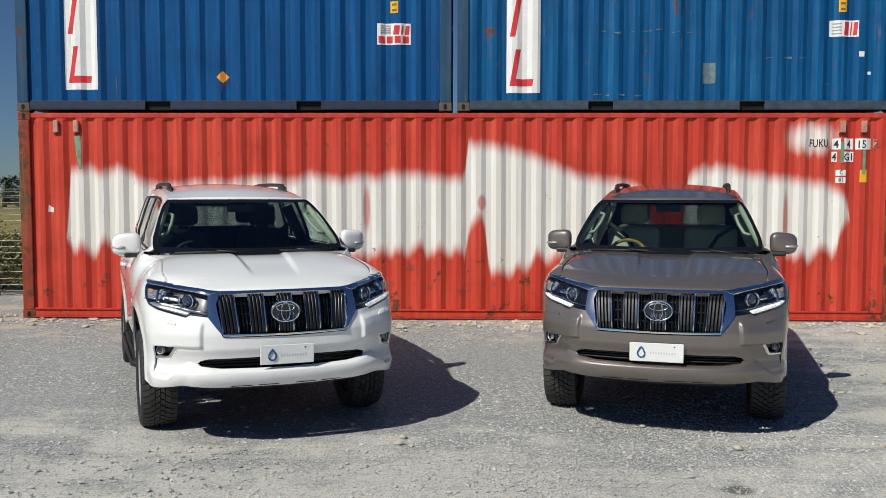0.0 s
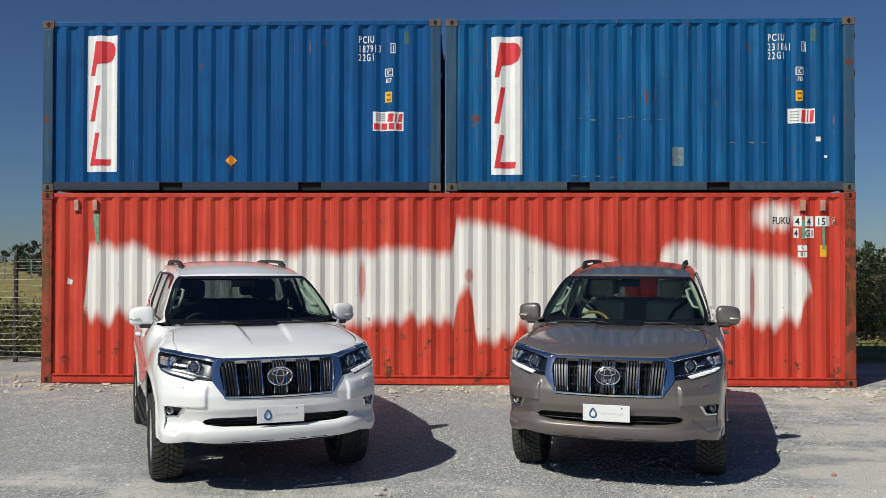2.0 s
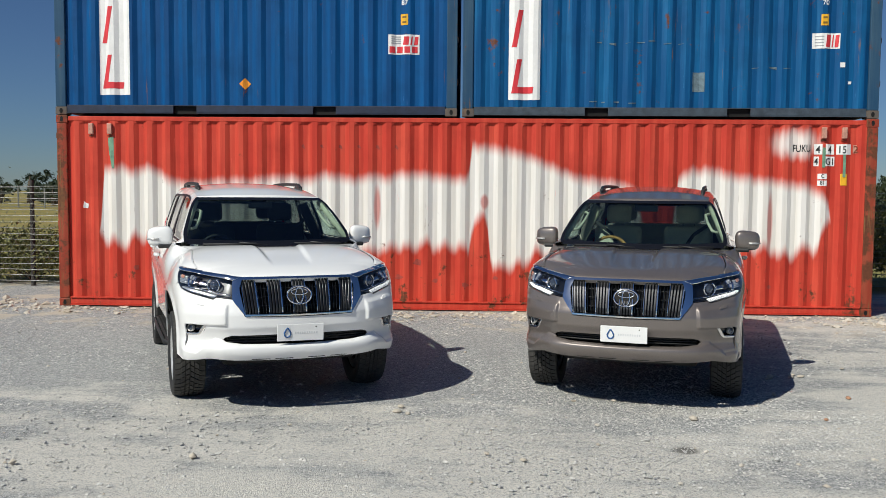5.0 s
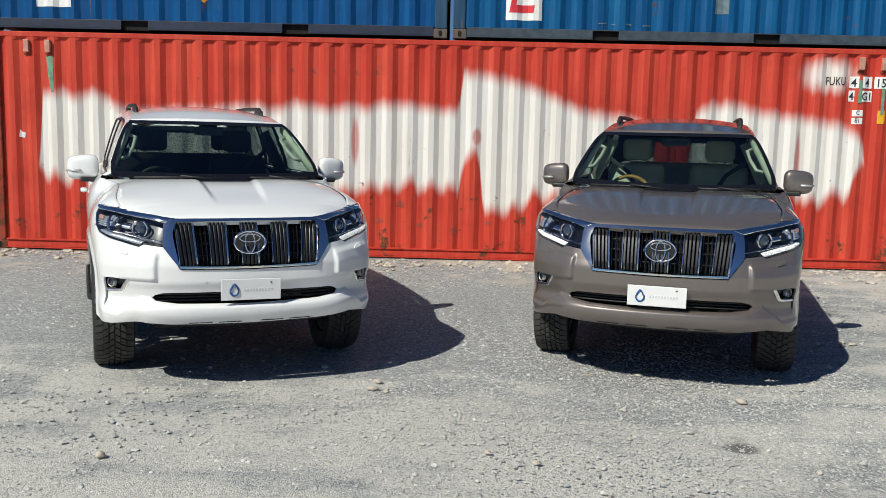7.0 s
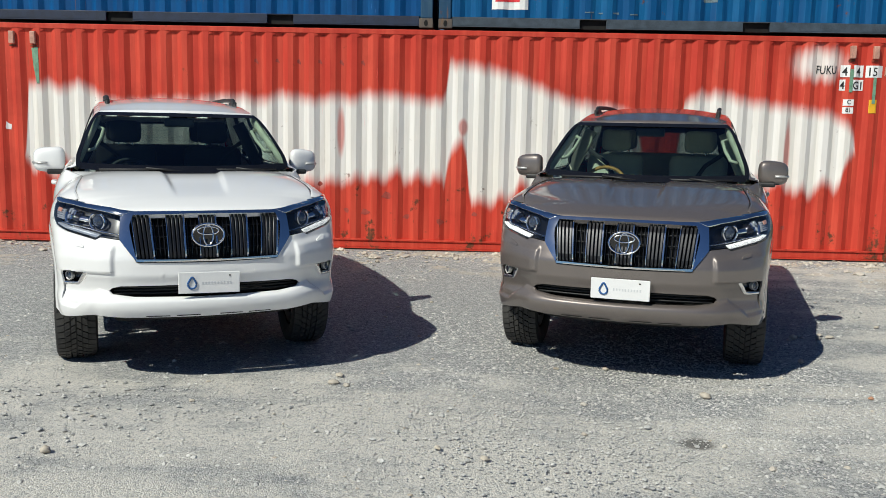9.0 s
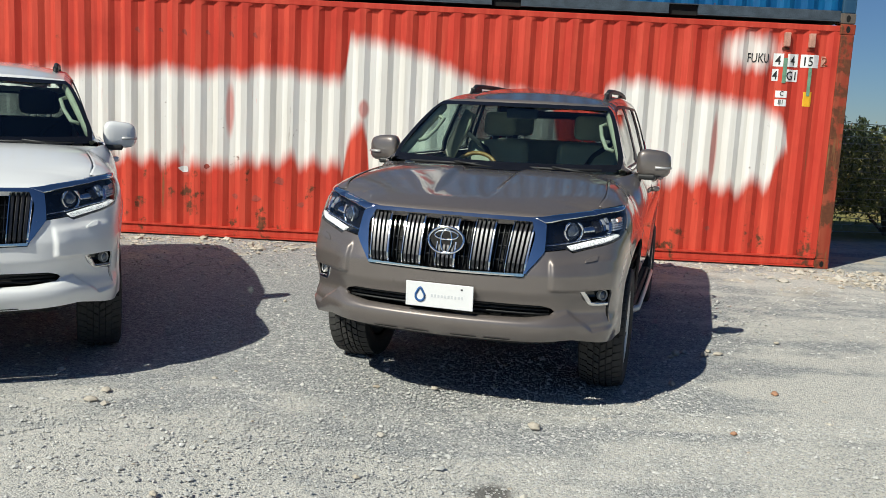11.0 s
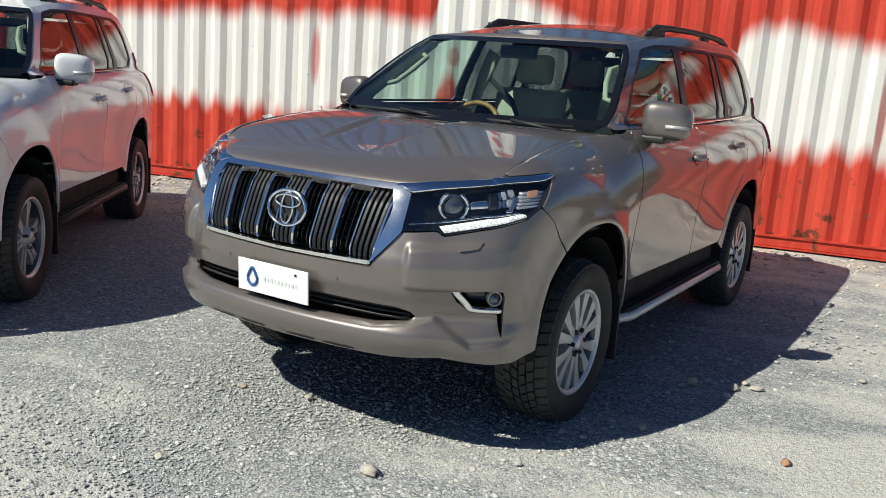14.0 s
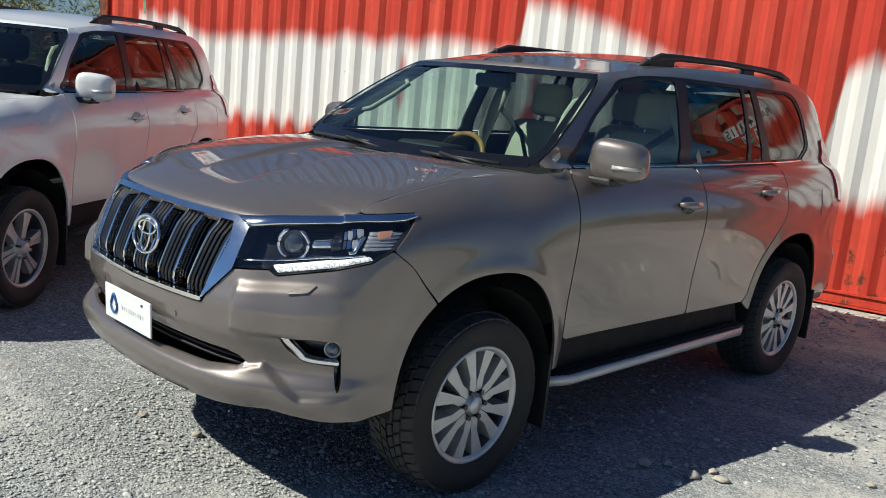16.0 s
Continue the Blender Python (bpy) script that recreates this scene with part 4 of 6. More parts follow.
HUB_Z, ARCH = 0.362, 0.46


def body(u, z, lift=0.0):
    """The outer skin at outline parameter u and height z, as arrays (x, y, z)."""
    u, z = np.broadcast_arrays(np.asarray(u, float), np.asarray(z, float))
    px, py = np.interp(u, U, PLAN[:, 0]), np.interp(u, U, PLAN[:, 1])
    nx, ny = np.interp(u, U, _nor[:, 0]), np.interp(u, U, _nor[:, 1])
    rz = ROOF_Z(u)
    zz = np.where(z > 1.31, 1.31 + (z - 1.31) * 0.48 / (rz - 1.31), z)
    door = DOOR(zz)
    fr = 1 - step(-0.6, 0.2, u)
    wing = WING((SEAM_Z(u) - z) * (1 + fr)) * (1 - 0.36 * step(0.12, 0.48, u)) * (1 - 0.3 * fr)
    wd = np.maximum(step(0.05, 0.85, u), step(0.34, 0.43, u) * step(1.24, 1.29, z))
    side = wing * (1 - wd) + door * wd
    wr = step(3.35, 3.8, u)
    side = side * (1 - wr) + TAIL(zz) * wr
    wf = 1 - step(-1.0, -0.35, u)
    off = side * (1 - wf) + NOSE(z) * wf
    # flared wheel arches
    for uc in (0.0, 2.79):
        r = (np.abs(u - uc) ** 2.35 + (np.abs(z - HUB_Z) / 1.19) ** 2.35) ** (1 / 2.35)
        off = off + 0.013 * np.exp(-((r - 0.47) / 0.045) ** 2) * step(0.15, 0.3, z) * (1 - step(0.90, 1.08, z))
    # corner blocks and lower lip of the bumper
    ax = px
    corner = step(0.552, 0.574, ax) * step(0.702, 0.714, z - 0.05 * np.clip(0.62 - ax, 0, 0.08)) * (1 - step(0.845, 0.885, z - 0.10 * np.clip(ax - 0.6, 0, 0.2))) * (1 - step(-0.84, -0.60, u))
    off = off + 0.019 * corner
    line = np.interp(ax, [0.0, 0.45, 0.58, 0.665, 0.775, 0.86, 0.95], [0.548, 0.554, 0.576, 0.598, 0.494, 0.505, 0.53])
    t = line - z
    lip = step(-0.007, 0.011, t) * (1 - 0.4 * step(0.06, 0.16, t)) * (1 - step(-0.80, -0.58, u))
    off = off + 0.023 * lip
    off = off - 0.09 * step(1.32, 1.70, z) * step(3.55, 3.80, u) * (1 - step(3.86, 4.15, u))
    off = off + lift
    return np.stack([px + nx * off, py + ny * off, z], -1)


def inside(poly2, pts):
    x, y = pts[:, 0], pts[:, 1]
    r = np.zeros(len(pts), bool)
    n = len(poly2)
    for i in range(n):
        (xa, ya), (xb, yb) = poly2[i], poly2[(i + 1) % n]
        c = ((ya > y) != (yb > y))
        xi = (xb - xa) * (y - ya) / ((yb - ya) if yb != ya else 1e-9) + xa
        r ^= c & (x < xi)
    return r


def nearest(loops, pts):
    best = np.full(len(pts), 1e9)
    out = pts.copy()
    for lp in loops:
        n = len(lp)
        for i in range(n):
            a, b = np.array(lp[i]), np.array(lp[(i + 1) % n])
            d = b - a
            q = np.clip(((pts - a) @ d) / max(d @ d, 1e-12), 0, 1)
            c = a + q[:, None] * d
            e = np.hypot(*(pts - c).T)
            m = e < best
            best[m] = e[m]
            out[m] = c[m]
    return out, best


def panel(outline, holes=(), lift=0.0, cell=0.025, rim=0.012, mirror=0, surface=body):
    """Verts and faces of the skin inside an outline in (u, z), less the holes, with its edges turned in."""
    o = np.array(outline)
    u0, z0 = o.min(0)
    u1, z1 = o.max(0)
    nu, nz = max(2, int(round((u1 - u0) / cell))), max(2, int(round((z1 - z0) / cell)))
    us, zs = np.linspace(u0, u1, nu + 1), np.linspace(z0, z1, nz + 1)
    P = np.stack(np.meshgrid(us, zs, indexing="ij"), -1).reshape(-1, 2)
    idx = np.arange(len(P)).reshape(nu + 1, nz + 1)
    q = np.stack([idx[:-1, :-1], idx[1:, :-1], idx[1:, 1:], idx[:-1, 1:]], -1).reshape(-1, 4)
    cen = P[q].mean(1)
    keep = inside(outline, cen)
    for h in holes:
        keep &= ~inside(h, cen)
    q = q[keep]
    count = {}
    for f in q:
        for i in range(4):
            e = (f[i], f[(i + 1) % 4])
            count[e] = count.get(e, 0) + 1
    border = [e for e in count if (e[1], e[0]) not in count]
    bv = np.array(sorted({v for e in border for v in e}))
    loops = [outline, *holes]
    snapped, dist = nearest(loops, P[bv])
    ok = dist < cell * 1.3
    P[bv[ok]] = snapped[ok]
    used = np.unique(q)
    remap = -np.ones(len(P), int)
    remap[used] = np.arange(len(used))
    V = surface(P[used, 0], P[used, 1], lift)
    faces = [tuple(remap[list(f)]) for f in q]
    verts = [tuple(v) for v in V]
    if rim:
        back = {}
        front = {}
        for v in bv:
            a = tuple(surface(P[v, 0], P[v, 1], lift))
            front[v] = len(verts)
            verts.append(a)
            back[v] = len(verts)
            verts.append(tuple(surface(P[v, 0], P[v, 1], lift - rim)))
        for a, b in border:
            faces.append((front[b], front[a], back[a], back[b]))
    if mirror:
        verts = [(-x, y, z) for x, y, z in verts]
        faces = [tuple(reversed(f)) for f in faces]
    return verts, faces


def join(*lots):
    verts, faces = [], []
    for v, f in lots:
        k = len(verts)
        verts += v
        faces += [tuple(i + k for i in q) for q in f]
    return verts, faces


def both(*a, **k):
    return join(panel(*a, **k), panel(*a, mirror=1, **k))


def ribbon(top, low, lift=0.0, n=60, rim=0.012, bulge=0.0, mirror=0):
    """A strip of the skin between two lines in (u, z), with a rounded face and its edges turned in."""
    def even(line):
        q = np.array(line)
        d = np.concatenate([[0], np.cumsum(np.hypot(*np.diff(q, axis=0).T))])
        k = np.linspace(0, d[-1], n + 1)
        return np.stack([np.interp(k, d, q[:, 0]), np.interp(k, d, q[:, 1])], 1)
    a, b = even(top), even(low)
    rows = []
    for v, l in ((0.0, -rim), (0.0, 0.0), (0.2, 0.64 * bulge), (0.5, bulge), (0.8, 0.64 * bulge), (1.0, 0.0), (1.0, -rim)):
        q = a + (b - a) * v
        rows.append(body(q[:, 0], q[:, 1], lift + l))
    verts = [tuple(p) for r in rows for p in r]
    m = n + 1
    faces = [(j * m + i, (j + 1) * m + i, (j + 1) * m + i + 1, j * m + i + 1) for j in range(len(rows) - 1) for i in range(n)]
    faces += [tuple(j * m for j in range(len(rows)))[::-1], tuple(j * m + n for j in range(len(rows)))]
    if mirror:
        verts = [(-x, y, z) for x, y, z in verts]
        faces = [tuple(reversed(f)) for f in faces]
    return verts, faces


def grid_mesh(rows):
    n = len(rows[0])
    return [tuple(p) for r in rows for p in r], [(j * n + i, j * n + i + 1, (j + 1) * n + i + 1, (j + 1) * n + i) for j in range(len(rows) - 1) for i in range(n - 1)]


def arc(uc, r, a0, a1, n=22):
    """Part of a wheel opening: a squarish arch, taller than it is wide."""
    out = []
    for i in range(n + 1):
        c, s = math.cos(radians(a0 + (a1 - a0) * i / n)), math.sin(radians(a0 + (a1 - a0) * i / n))
        k = (abs(c) ** 2.35 + abs(s) ** 2.35) ** (-1 / 2.35)
        out.append((uc + r * k * c * (1.0 if uc < 1 else 1.05), HUB_Z + r * k * s * 1.19))
    return out


def rounded(pts, r=0.03, n=4):
    """The outline with its corners rounded off."""
    out = []
    m = len(pts)
    for i in range(m):
        p, a, b = np.array(pts[i]), np.array(pts[i - 1]), np.array(pts[(i + 1) % m])
        da, db = a - p, b - p
        la, lb = np.hypot(*da), np.hypot(*db)
        k = min(r, la * 0.45, lb * 0.45)
        s, e = p + da / la * k, p + db / lb * k
        for j in range(n + 1):
            t = j / n
            out.append(tuple((1 - t) ** 2 * s + 2 * t * (1 - t) * p + t * t * e))
    return out


UC = ux(0.0)
GRILLE_OUT = [(UC, 0.777), (ux(0.430), 0.782), (-1.205, 0.8057), (-1.112, 0.9126), (-1.098, 1.0500), (-1.180, 1.0802), (UC, 1.081)]
GRILLE_IN = [(UC, 0.789), (ux(0.428), 0.797), (ux(0.474), 0.97), (ux(0.478), 1.0), (ux(0.460), 1.059), (UC, 1.066)]
LAMP = [(-1.112, 0.9138), (-0.967, 0.9261), (-0.937, 0.9088), (-0.758, 0.9462), (-0.582, 0.9826), (-0.506, 1.0220), (-0.397, 1.1279), (-0.444, 1.1182), (-0.551, 1.1095), (-0.777, 1.0908), (-0.927, 1.0726), (-1.098, 1.0524)]
DRL = ([(-0.956, 0.9373), (-0.776, 0.9733), (-0.588, 0.9974)], [(-0.936, 0.9163), (-0.757, 0.9526), (-0.581, 0.9876)])
BROW = ([(-1.180, 1.0802), (-0.936, 1.1004), (-0.786, 1.1129), (-0.604, 1.1240), (-0.537, 1.1319), (-0.459, 1.1388), (-0.382, 1.1430)], [(-1.098, 1.0524), (-0.928, 1.0738), (-0.778, 1.0913), (-0.551, 1.1106), (-0.444, 1.1194), (-0.390, 1.1314)])
FOG = [(-0.905, 0.7060), (-0.781, 0.7154), (-0.700, 0.7097), (-0.685, 0.6889), (-0.674, 0.5578), (-0.687, 0.5176), (-0.698, 0.5458), (-0.708, 0.6161), (-0.818, 0.6212), (-0.876, 0.6628)]
INTAKE = [(UC, 0.552), (ux(0.449), 0.560), (-1.057, 0.577), (-1.030, 0.595), (-1.055, 0.613), (-1.115, 0.627), (UC, 0.630)]
BUMPER = [(UC, 0.428), (ux(0.5), 0.434), (-0.930, 0.4454), (-0.754, 0.4219), (-0.590, 0.4096), (-0.50, 0.43)] + arc(0, ARCH, 172, 128, 14) + [(-0.421, 0.9562), (-0.498, 1.0122), (-0.506, 1.0170), (-0.582, 0.9776), (-0.758, 0.9412), (-0.937, 0.9038), (-0.967, 0.9211), (-1.112, 0.9088), (-1.205, 0.7997), (ux(0.430), 0.775), (UC, 0.768)]
WINGP = [(-0.380, 1.1390), (-0.393, 1.1279), (-0.501, 1.0200), (-0.418, 0.9572)] + arc(0, ARCH, 127, 8, 30) + [(0.490, 0.44), (0.505, 0.52), (0.505, 1.297)] + [(u, float(SEAM_Z(u)) - 0.004) for u in (0.47, 0.35, 0.2, 0.1, 0.0, -0.1, -0.2, -0.3, -0.4, -0.5)] + [(-0.591, 1.1280), (-0.537, 1.1349), (-0.459, 1.1418), (-0.382, 1.1460)]
DOOR1 = rounded([(0.513, 0.56), (1.582, 0.545), (1.582, 1.297), (0.513, 1.292)], 0.02)
DOOR2 = [(1.590, 0.545), (2.225, 0.535)] + arc(2.79, 0.515, 160, 130, 13) + [(2.555, 1.0), (2.585, 1.31), (1.590, 1.297)]
BAND = rounded([(0.535, 1.300), (1.72, 1.308), (2.62, 1.322), (3.06, 1.335), (3.19, 1.43), (3.15, 1.62), (3.07, 1.725), (2.96, 1.748), (1.60, 1.742), (1.30, 1.728), (1.08, 1.694), (0.80, 1.520)], 0.05)
ROOFSIDE = [(u, float(ROOF_Z(u))) for u in np.linspace(1.0, 3.66, 20)]
FRAME = [(0.535, 1.296), (0.385, 1.294), (0.37, 1.300), (0.67, 1.502), (0.97, 1.702)] + ROOFSIDE + [(3.76, 1.3), (3.80, 0.95), (3.80, 0.40), (3.27, 0.40)] + arc(2.79, ARCH, 5, 168, 36) + \
    [(2.235, 0.53)] + arc(2.79, 0.508, 160, 130, 13) + [(2.563, 1.0), (2.593, 1.314), (1.59, 1.300)]
PANES = [rounded([(0.60, 1.312), (1.520, 1.318), (1.590, 1.722), (1.33, 1.708), (1.11, 1.676), (0.835, 1.518)], 0.03),
         rounded([(1.625, 1.320), (2.29, 1.328), (2.30, 1.728), (1.690, 1.724)], 0.03),
         rounded([(2.330, 1.328), (2.48, 1.331), (2.42, 1.728), (2.335, 1.728)], 0.015),
         rounded([(2.575, 1.333), (3.035, 1.346), (3.150, 1.435), (3.115, 1.615), (3.035, 1.705), (2.94, 1.728), (2.49, 1.728)], 0.03)]
TAILLAMP = [(3.38, 1.11), (3.50, 1.07), (3.63, 1.09), (3.64, 1.22), (3.58, 1.38), (3.50, 1.47), (3.43, 1.46), (3.42, 1.30)]


def hood_edge():
    """The bonnet's left edge from the nose to the screen: (y, x, z) in order of y."""
    front = [(u, float(np.interp(u, [-1.159, -0.936, -0.786, -0.603], [1.0837, 1.1039, 1.1164, 1.1247]))) for u in np.linspace(-1.159, -0.607, 20)]
    side = [(u, float(SEAM_Z(u))) for u in np.linspace(-0.591, 0.36, 28)]
    e = [body(u, z, 0.0) for u, z in front + side]
    return np.array(sorted([(q[1], q[0], q[2]) for q in e]))


EDGE = hood_edge()


def hood_rows():
    rows = []
    y0, y1 = EDGE[0, 0], EDGE[-1, 0]
    base = np.polyfit(EDGE[:, 0], EDGE[:, 2], 3)
    ys = np.concatenate([y0 + np.array([0.0, 0.006, 0.016, 0.03]), np.linspace(y0 + 0.05, y1, 62)])
    yc = EDGE[int(np.argmax(EDGE[:, 1] - 0.05 * (EDGE[:, 0] > -0.3))), 0]
    ys = np.unique(np.round(np.concatenate([ys, [yc - 0.006, yc, yc + 0.006]]), 5))
    for j, y in enumerate(ys):
        xe, ze = float(np.interp(y, EDGE[:, 0], EDGE[:, 1])) + 0.001, float(np.interp(y, EDGE[:, 0], EDGE[:, 2]))
        zb = float(np.polyval(base, y)) - 0.004
        t = (y - y0) / (y1 - y0)
        bow = -0.050 + (-0.15 + 0.050) * t ** 2
        crown = 0.016 * math.sin(math.pi * (0.15 + 0.75 * t)) - 0.010 * t ** 2
        drop = 0.018 * max(0, 1 - (y - y0) / 0.035) ** 2
        nose = 0.022 * (1 - max(0, 1 - (y - y0) / 0.22) ** 2)
        row = []
        for i in range(121):
            a = -1 + 2 * i / 120
            x = a * xe
            ax = abs(x)
            # shallow centre channel that opens towards the screen
            w = 0.155 + 0.05 * t
            channel = -0.024 * (1 - step(w - 0.022, w + 0.022, ax)) * step(0.12, 0.52, t) * (1 - 0.3 * t)
            row.append((x, y + bow * (1 - a * a), zb + (ze - zb) * abs(a) ** 6 + crown * (1 - a * a) + nose * (1 - abs(a) ** 5) + channel - drop - 0.008 * abs(a) ** 18))
        lip = [(row[0][0] + 0.010, row[0][1] + 0.010, row[0][2] - 0.022)], [(row[-1][0] - 0.010, row[-1][1] + 0.010, row[-1][2] - 0.022)]
        rows.append(lip[0] + row + lip[1])
    first = [(x * 0.995, y + 0.012, z - 0.03) for x, y, z in rows[0]]
    return [first] + rows


def screen_rows(n=30):
    rows = []
    for j in range(15):
        b = j / 14
        u, z = 0.37 + 0.60 * b, 1.298 + 0.407 * b
        L = body(u, z)
        row = []
        for i in range(n + 1):
            a = -1 + 2 * i / n
            row.append((a * (L[0] - 0.004), L[1] + (-0.15 + 0.07 * b) * (1 - a * a) - 0.012 * math.sin(math.pi * b), L[2] + (-0.022 + 0.024 * b) * (1 - a * a) + 0.010 * math.sin(math.pi * b)))
        rows.append(row)
    return rows


def roof_rows():
    rows = []
    for j, u in enumerate(np.concatenate([[1.0], np.linspace(1.03, 3.66, 26)])):
        E = body(u, float(ROOF_Z(u)))
        t = (u - 1.0) / 2.62
        crown = 0.008 + 0.034 * step(-0.05, 0.15, t) + 0.012 * step(0.1, 0.4, t)
        bow = -0.10 * (1 - step(0, 0.5, t)) + 0.06 * step(0.7, 1, t)
        rows.append([(E[0] * a, E[1] + bow * (1 - a * a), E[2] + crown * (1 - abs(a) ** 2.4)) for a in np.linspace(-1, 1, 25)])
    first = [(x, y - 0.012, z - 0.022) for x, y, z in rows[0]]
    last = [(x * 0.985, y + 0.05, z - 0.012) for x, y, z in rows[-1]]
    return [first] + rows + [last, [(x, y - 0.01, z - 0.05) for x, y, z in last]]


def tyre_profile():
    R, w = 0.372, 0.1325
    return [(0.236, -w * 0.80), (0.262, -w * 0.93), (0.30, -w), (0.335, -w * 0.985), (0.356, -w * 0.90), (R - 0.014, -w * 0.78), (R - 0.014, w * 0.78), (0.356, w * 0.90), (0.335, w * 0.985), (0.30, w), (0.262, w * 0.93), (0.236, w * 0.80)]


def tread():
    """Staggered rubber blocks round the tyre, in five rows, with shoulder lugs."""
    verts, faces = [], []
    n = 46
    for row, (c, hw) in enumerate(((-0.098, 0.024), (-0.055, 0.015), (-0.018, 0.013), (0.018, 0.013), (0.055, 0.015), (0.098, 0.024))):
        for i in range(n):
            q0 = 2 * math.pi * (i + 0.5 * (row % 2)) / n
            dq = 2 * math.pi / n * 0.40
            skew = 0.018 * (1 if row < 3 else -1)
            ring = []
            for r in (0.352, 0.374):
                rr = r - (0.006 if row in (0, 5) else 0)
                for a, s in ((c - hw, -1), (c + hw, 1)):
                    for e in (-1, 1):
                        q = q0 + e * dq + skew * s
                        fall = 0.010 if (row in (0, 5) and (s < 0) == (row == 0)) else 0
                        ring.append((a, (rr - fall) * math.cos(q), (rr - fall) * math.sin(q)))
            k = len(verts)
            verts += ring
            faces += [(k + 4, k + 5, k + 7, k + 6), (k, k + 4, k + 6, k + 2), (k + 1, k + 3, k + 7, k + 5), (k, k + 1, k + 5, k + 4), (k + 2, k + 6, k + 7, k + 3)]
    return verts, faces


def prism(outline, x0, x1, shrink=0.92):
    """A solid between two copies of an outline in (y, z); the outer one slightly smaller."""
    c = np.mean(outline, 0)
    n = len(outline)
    verts = [(x0, p[0], p[1]) for p in outline] + [(x1, c[0] + (p[0] - c[0]) * shrink, c[1] + (p[1] - c[1]) * shrink) for p in outline]
    faces = [tuple(range(n, 2 * n))] + [(i, (i + 1) % n, n + (i + 1) % n, n + i) for i in range(n)]
    return verts, faces


def polar(r, deg):
    return (r * math.cos(radians(deg)), r * math.sin(radians(deg)))


def build_wheel(car, x, y, side, style):
    """One wheel at the hub (x, y): rim with spokes, tyre, disc, cap and nuts. Its outer face looks to +x times side."""
    def place(ob):
        ob.matrix_local = pose(0, 0, 0)
        return ob
    rim_profile = [(0.150, -0.10), (0.222, -0.10), (0.226, 0.06), (0.232, 0.098), (0.243, 0.108), (0.240, 0.114), (0.229, 0.110), (0.222, 0.098), (0.214, 0.06), (0.210, -0.08), (0.150, -0.09)]
    # barrel coloured dark for the shade in the gaps between spokes
    rim = part("wheel", mesh_of("wheel", *lathe(rim_profile, 56), M_ALLOYDARK, True), None, car, "alloy road wheel with black tyre")
    rim.location = (x, y, HUB_Z)
    rim.rotation_euler = (radians(11 if style else 28), 0, 0 if side > 0 else math.pi)
    part("rim_lip", mesh_of("rim_lip", *lathe([(0.220, 0.099), (0.229, 0.1115), (0.240, 0.1155), (0.2445, 0.109), (0.243, 0.100)], 56), M_ALLOY, True), None, rim)
    part("tyre", mesh_of("tyre", *lathe(tyre_profile(), 64), M_RUBBER, True), None, rim)
    part("tread", mesh_of("tread", *tread(), M_TREAD), None, rim)
    part("brake_disc", mesh_of("brake_disc", *lathe([(0.0, -0.02), (0.165, -0.02), (0.165, 0.0), (0.07, 0.0), (0.06, 0.03), (0.0, 0.03)], 32), M_ALLOYDARK, True), None, rim)
    # black disc added behind the spokes, shade of the gaps as colour
    part("wheel_gap_shade", mesh_of("wheel_gap_shade", *lathe([(0.0, -0.05), (0.215, -0.05)], 32), M_UNDER), None, rim)
    if style == 0:
        # six pairs of slim machined spokes
        for i in range(6):
            for s in (-1, 1):
                a = i * 60
                pts = [polar(0.050, a + s * 0.5), polar(0.060, a + s * 29), polar(0.085, a + s * 26), polar(0.120, a + s * 19.5), polar(0.226, a + s * 22.5), polar(0.229, a + s * 7.0), polar(0.122, a + s * 3.6), polar(0.098, a + s * 0.5)]
                if s < 0:
                    pts = pts[::-1]
                part("spoke", mesh_of("spoke", *prism(pts, 0.030, 0.102, 0.96), M_ALLOY), None, rim)
    else:
        # six broad spokes, each split by a crease
        for i in range(6):
            a = i * 60
            for s in (-1, 1):
                pts = [polar(0.055, a), polar(0.058, a + s * 29), polar(0.13, a + s * 13), polar(0.224, a + s * 12), polar(0.224, a + s * 1.0)]
                if s < 0:
                    pts = pts[::-1]
                part("spoke", mesh_of("spoke", *prism(pts, 0.03, 0.085 if s > 0 else 0.079, 0.97), M_ALLOY if s > 0 else M_SILVERPLASTIC), None, rim)
    part("hub_cap", mesh_of("hub_cap", *lathe([(0.072, 0.03), (0.070, 0.085), (0.041, 0.092), (0.037, 0.112), (0.030, 0.119), (0.0, 0.120)], 28), M_ALLOY, True), None, rim)
    for i in range(6):
        c = polar(0.058, i * 60 + 30)
        bm = bmesh.new()
        bmesh.ops.create_cone(bm, cap_ends=True, segments=6, radius1=0.0125, radius2=0.011, depth=0.03, matrix=Matrix.Translation((0.100, c[0], c[1])) @ pose(0, 0, 0, 0, 90))
        part("wheel_nut", bm, M_BLACKGLOSS if style == 0 else M_CHROME, rim)


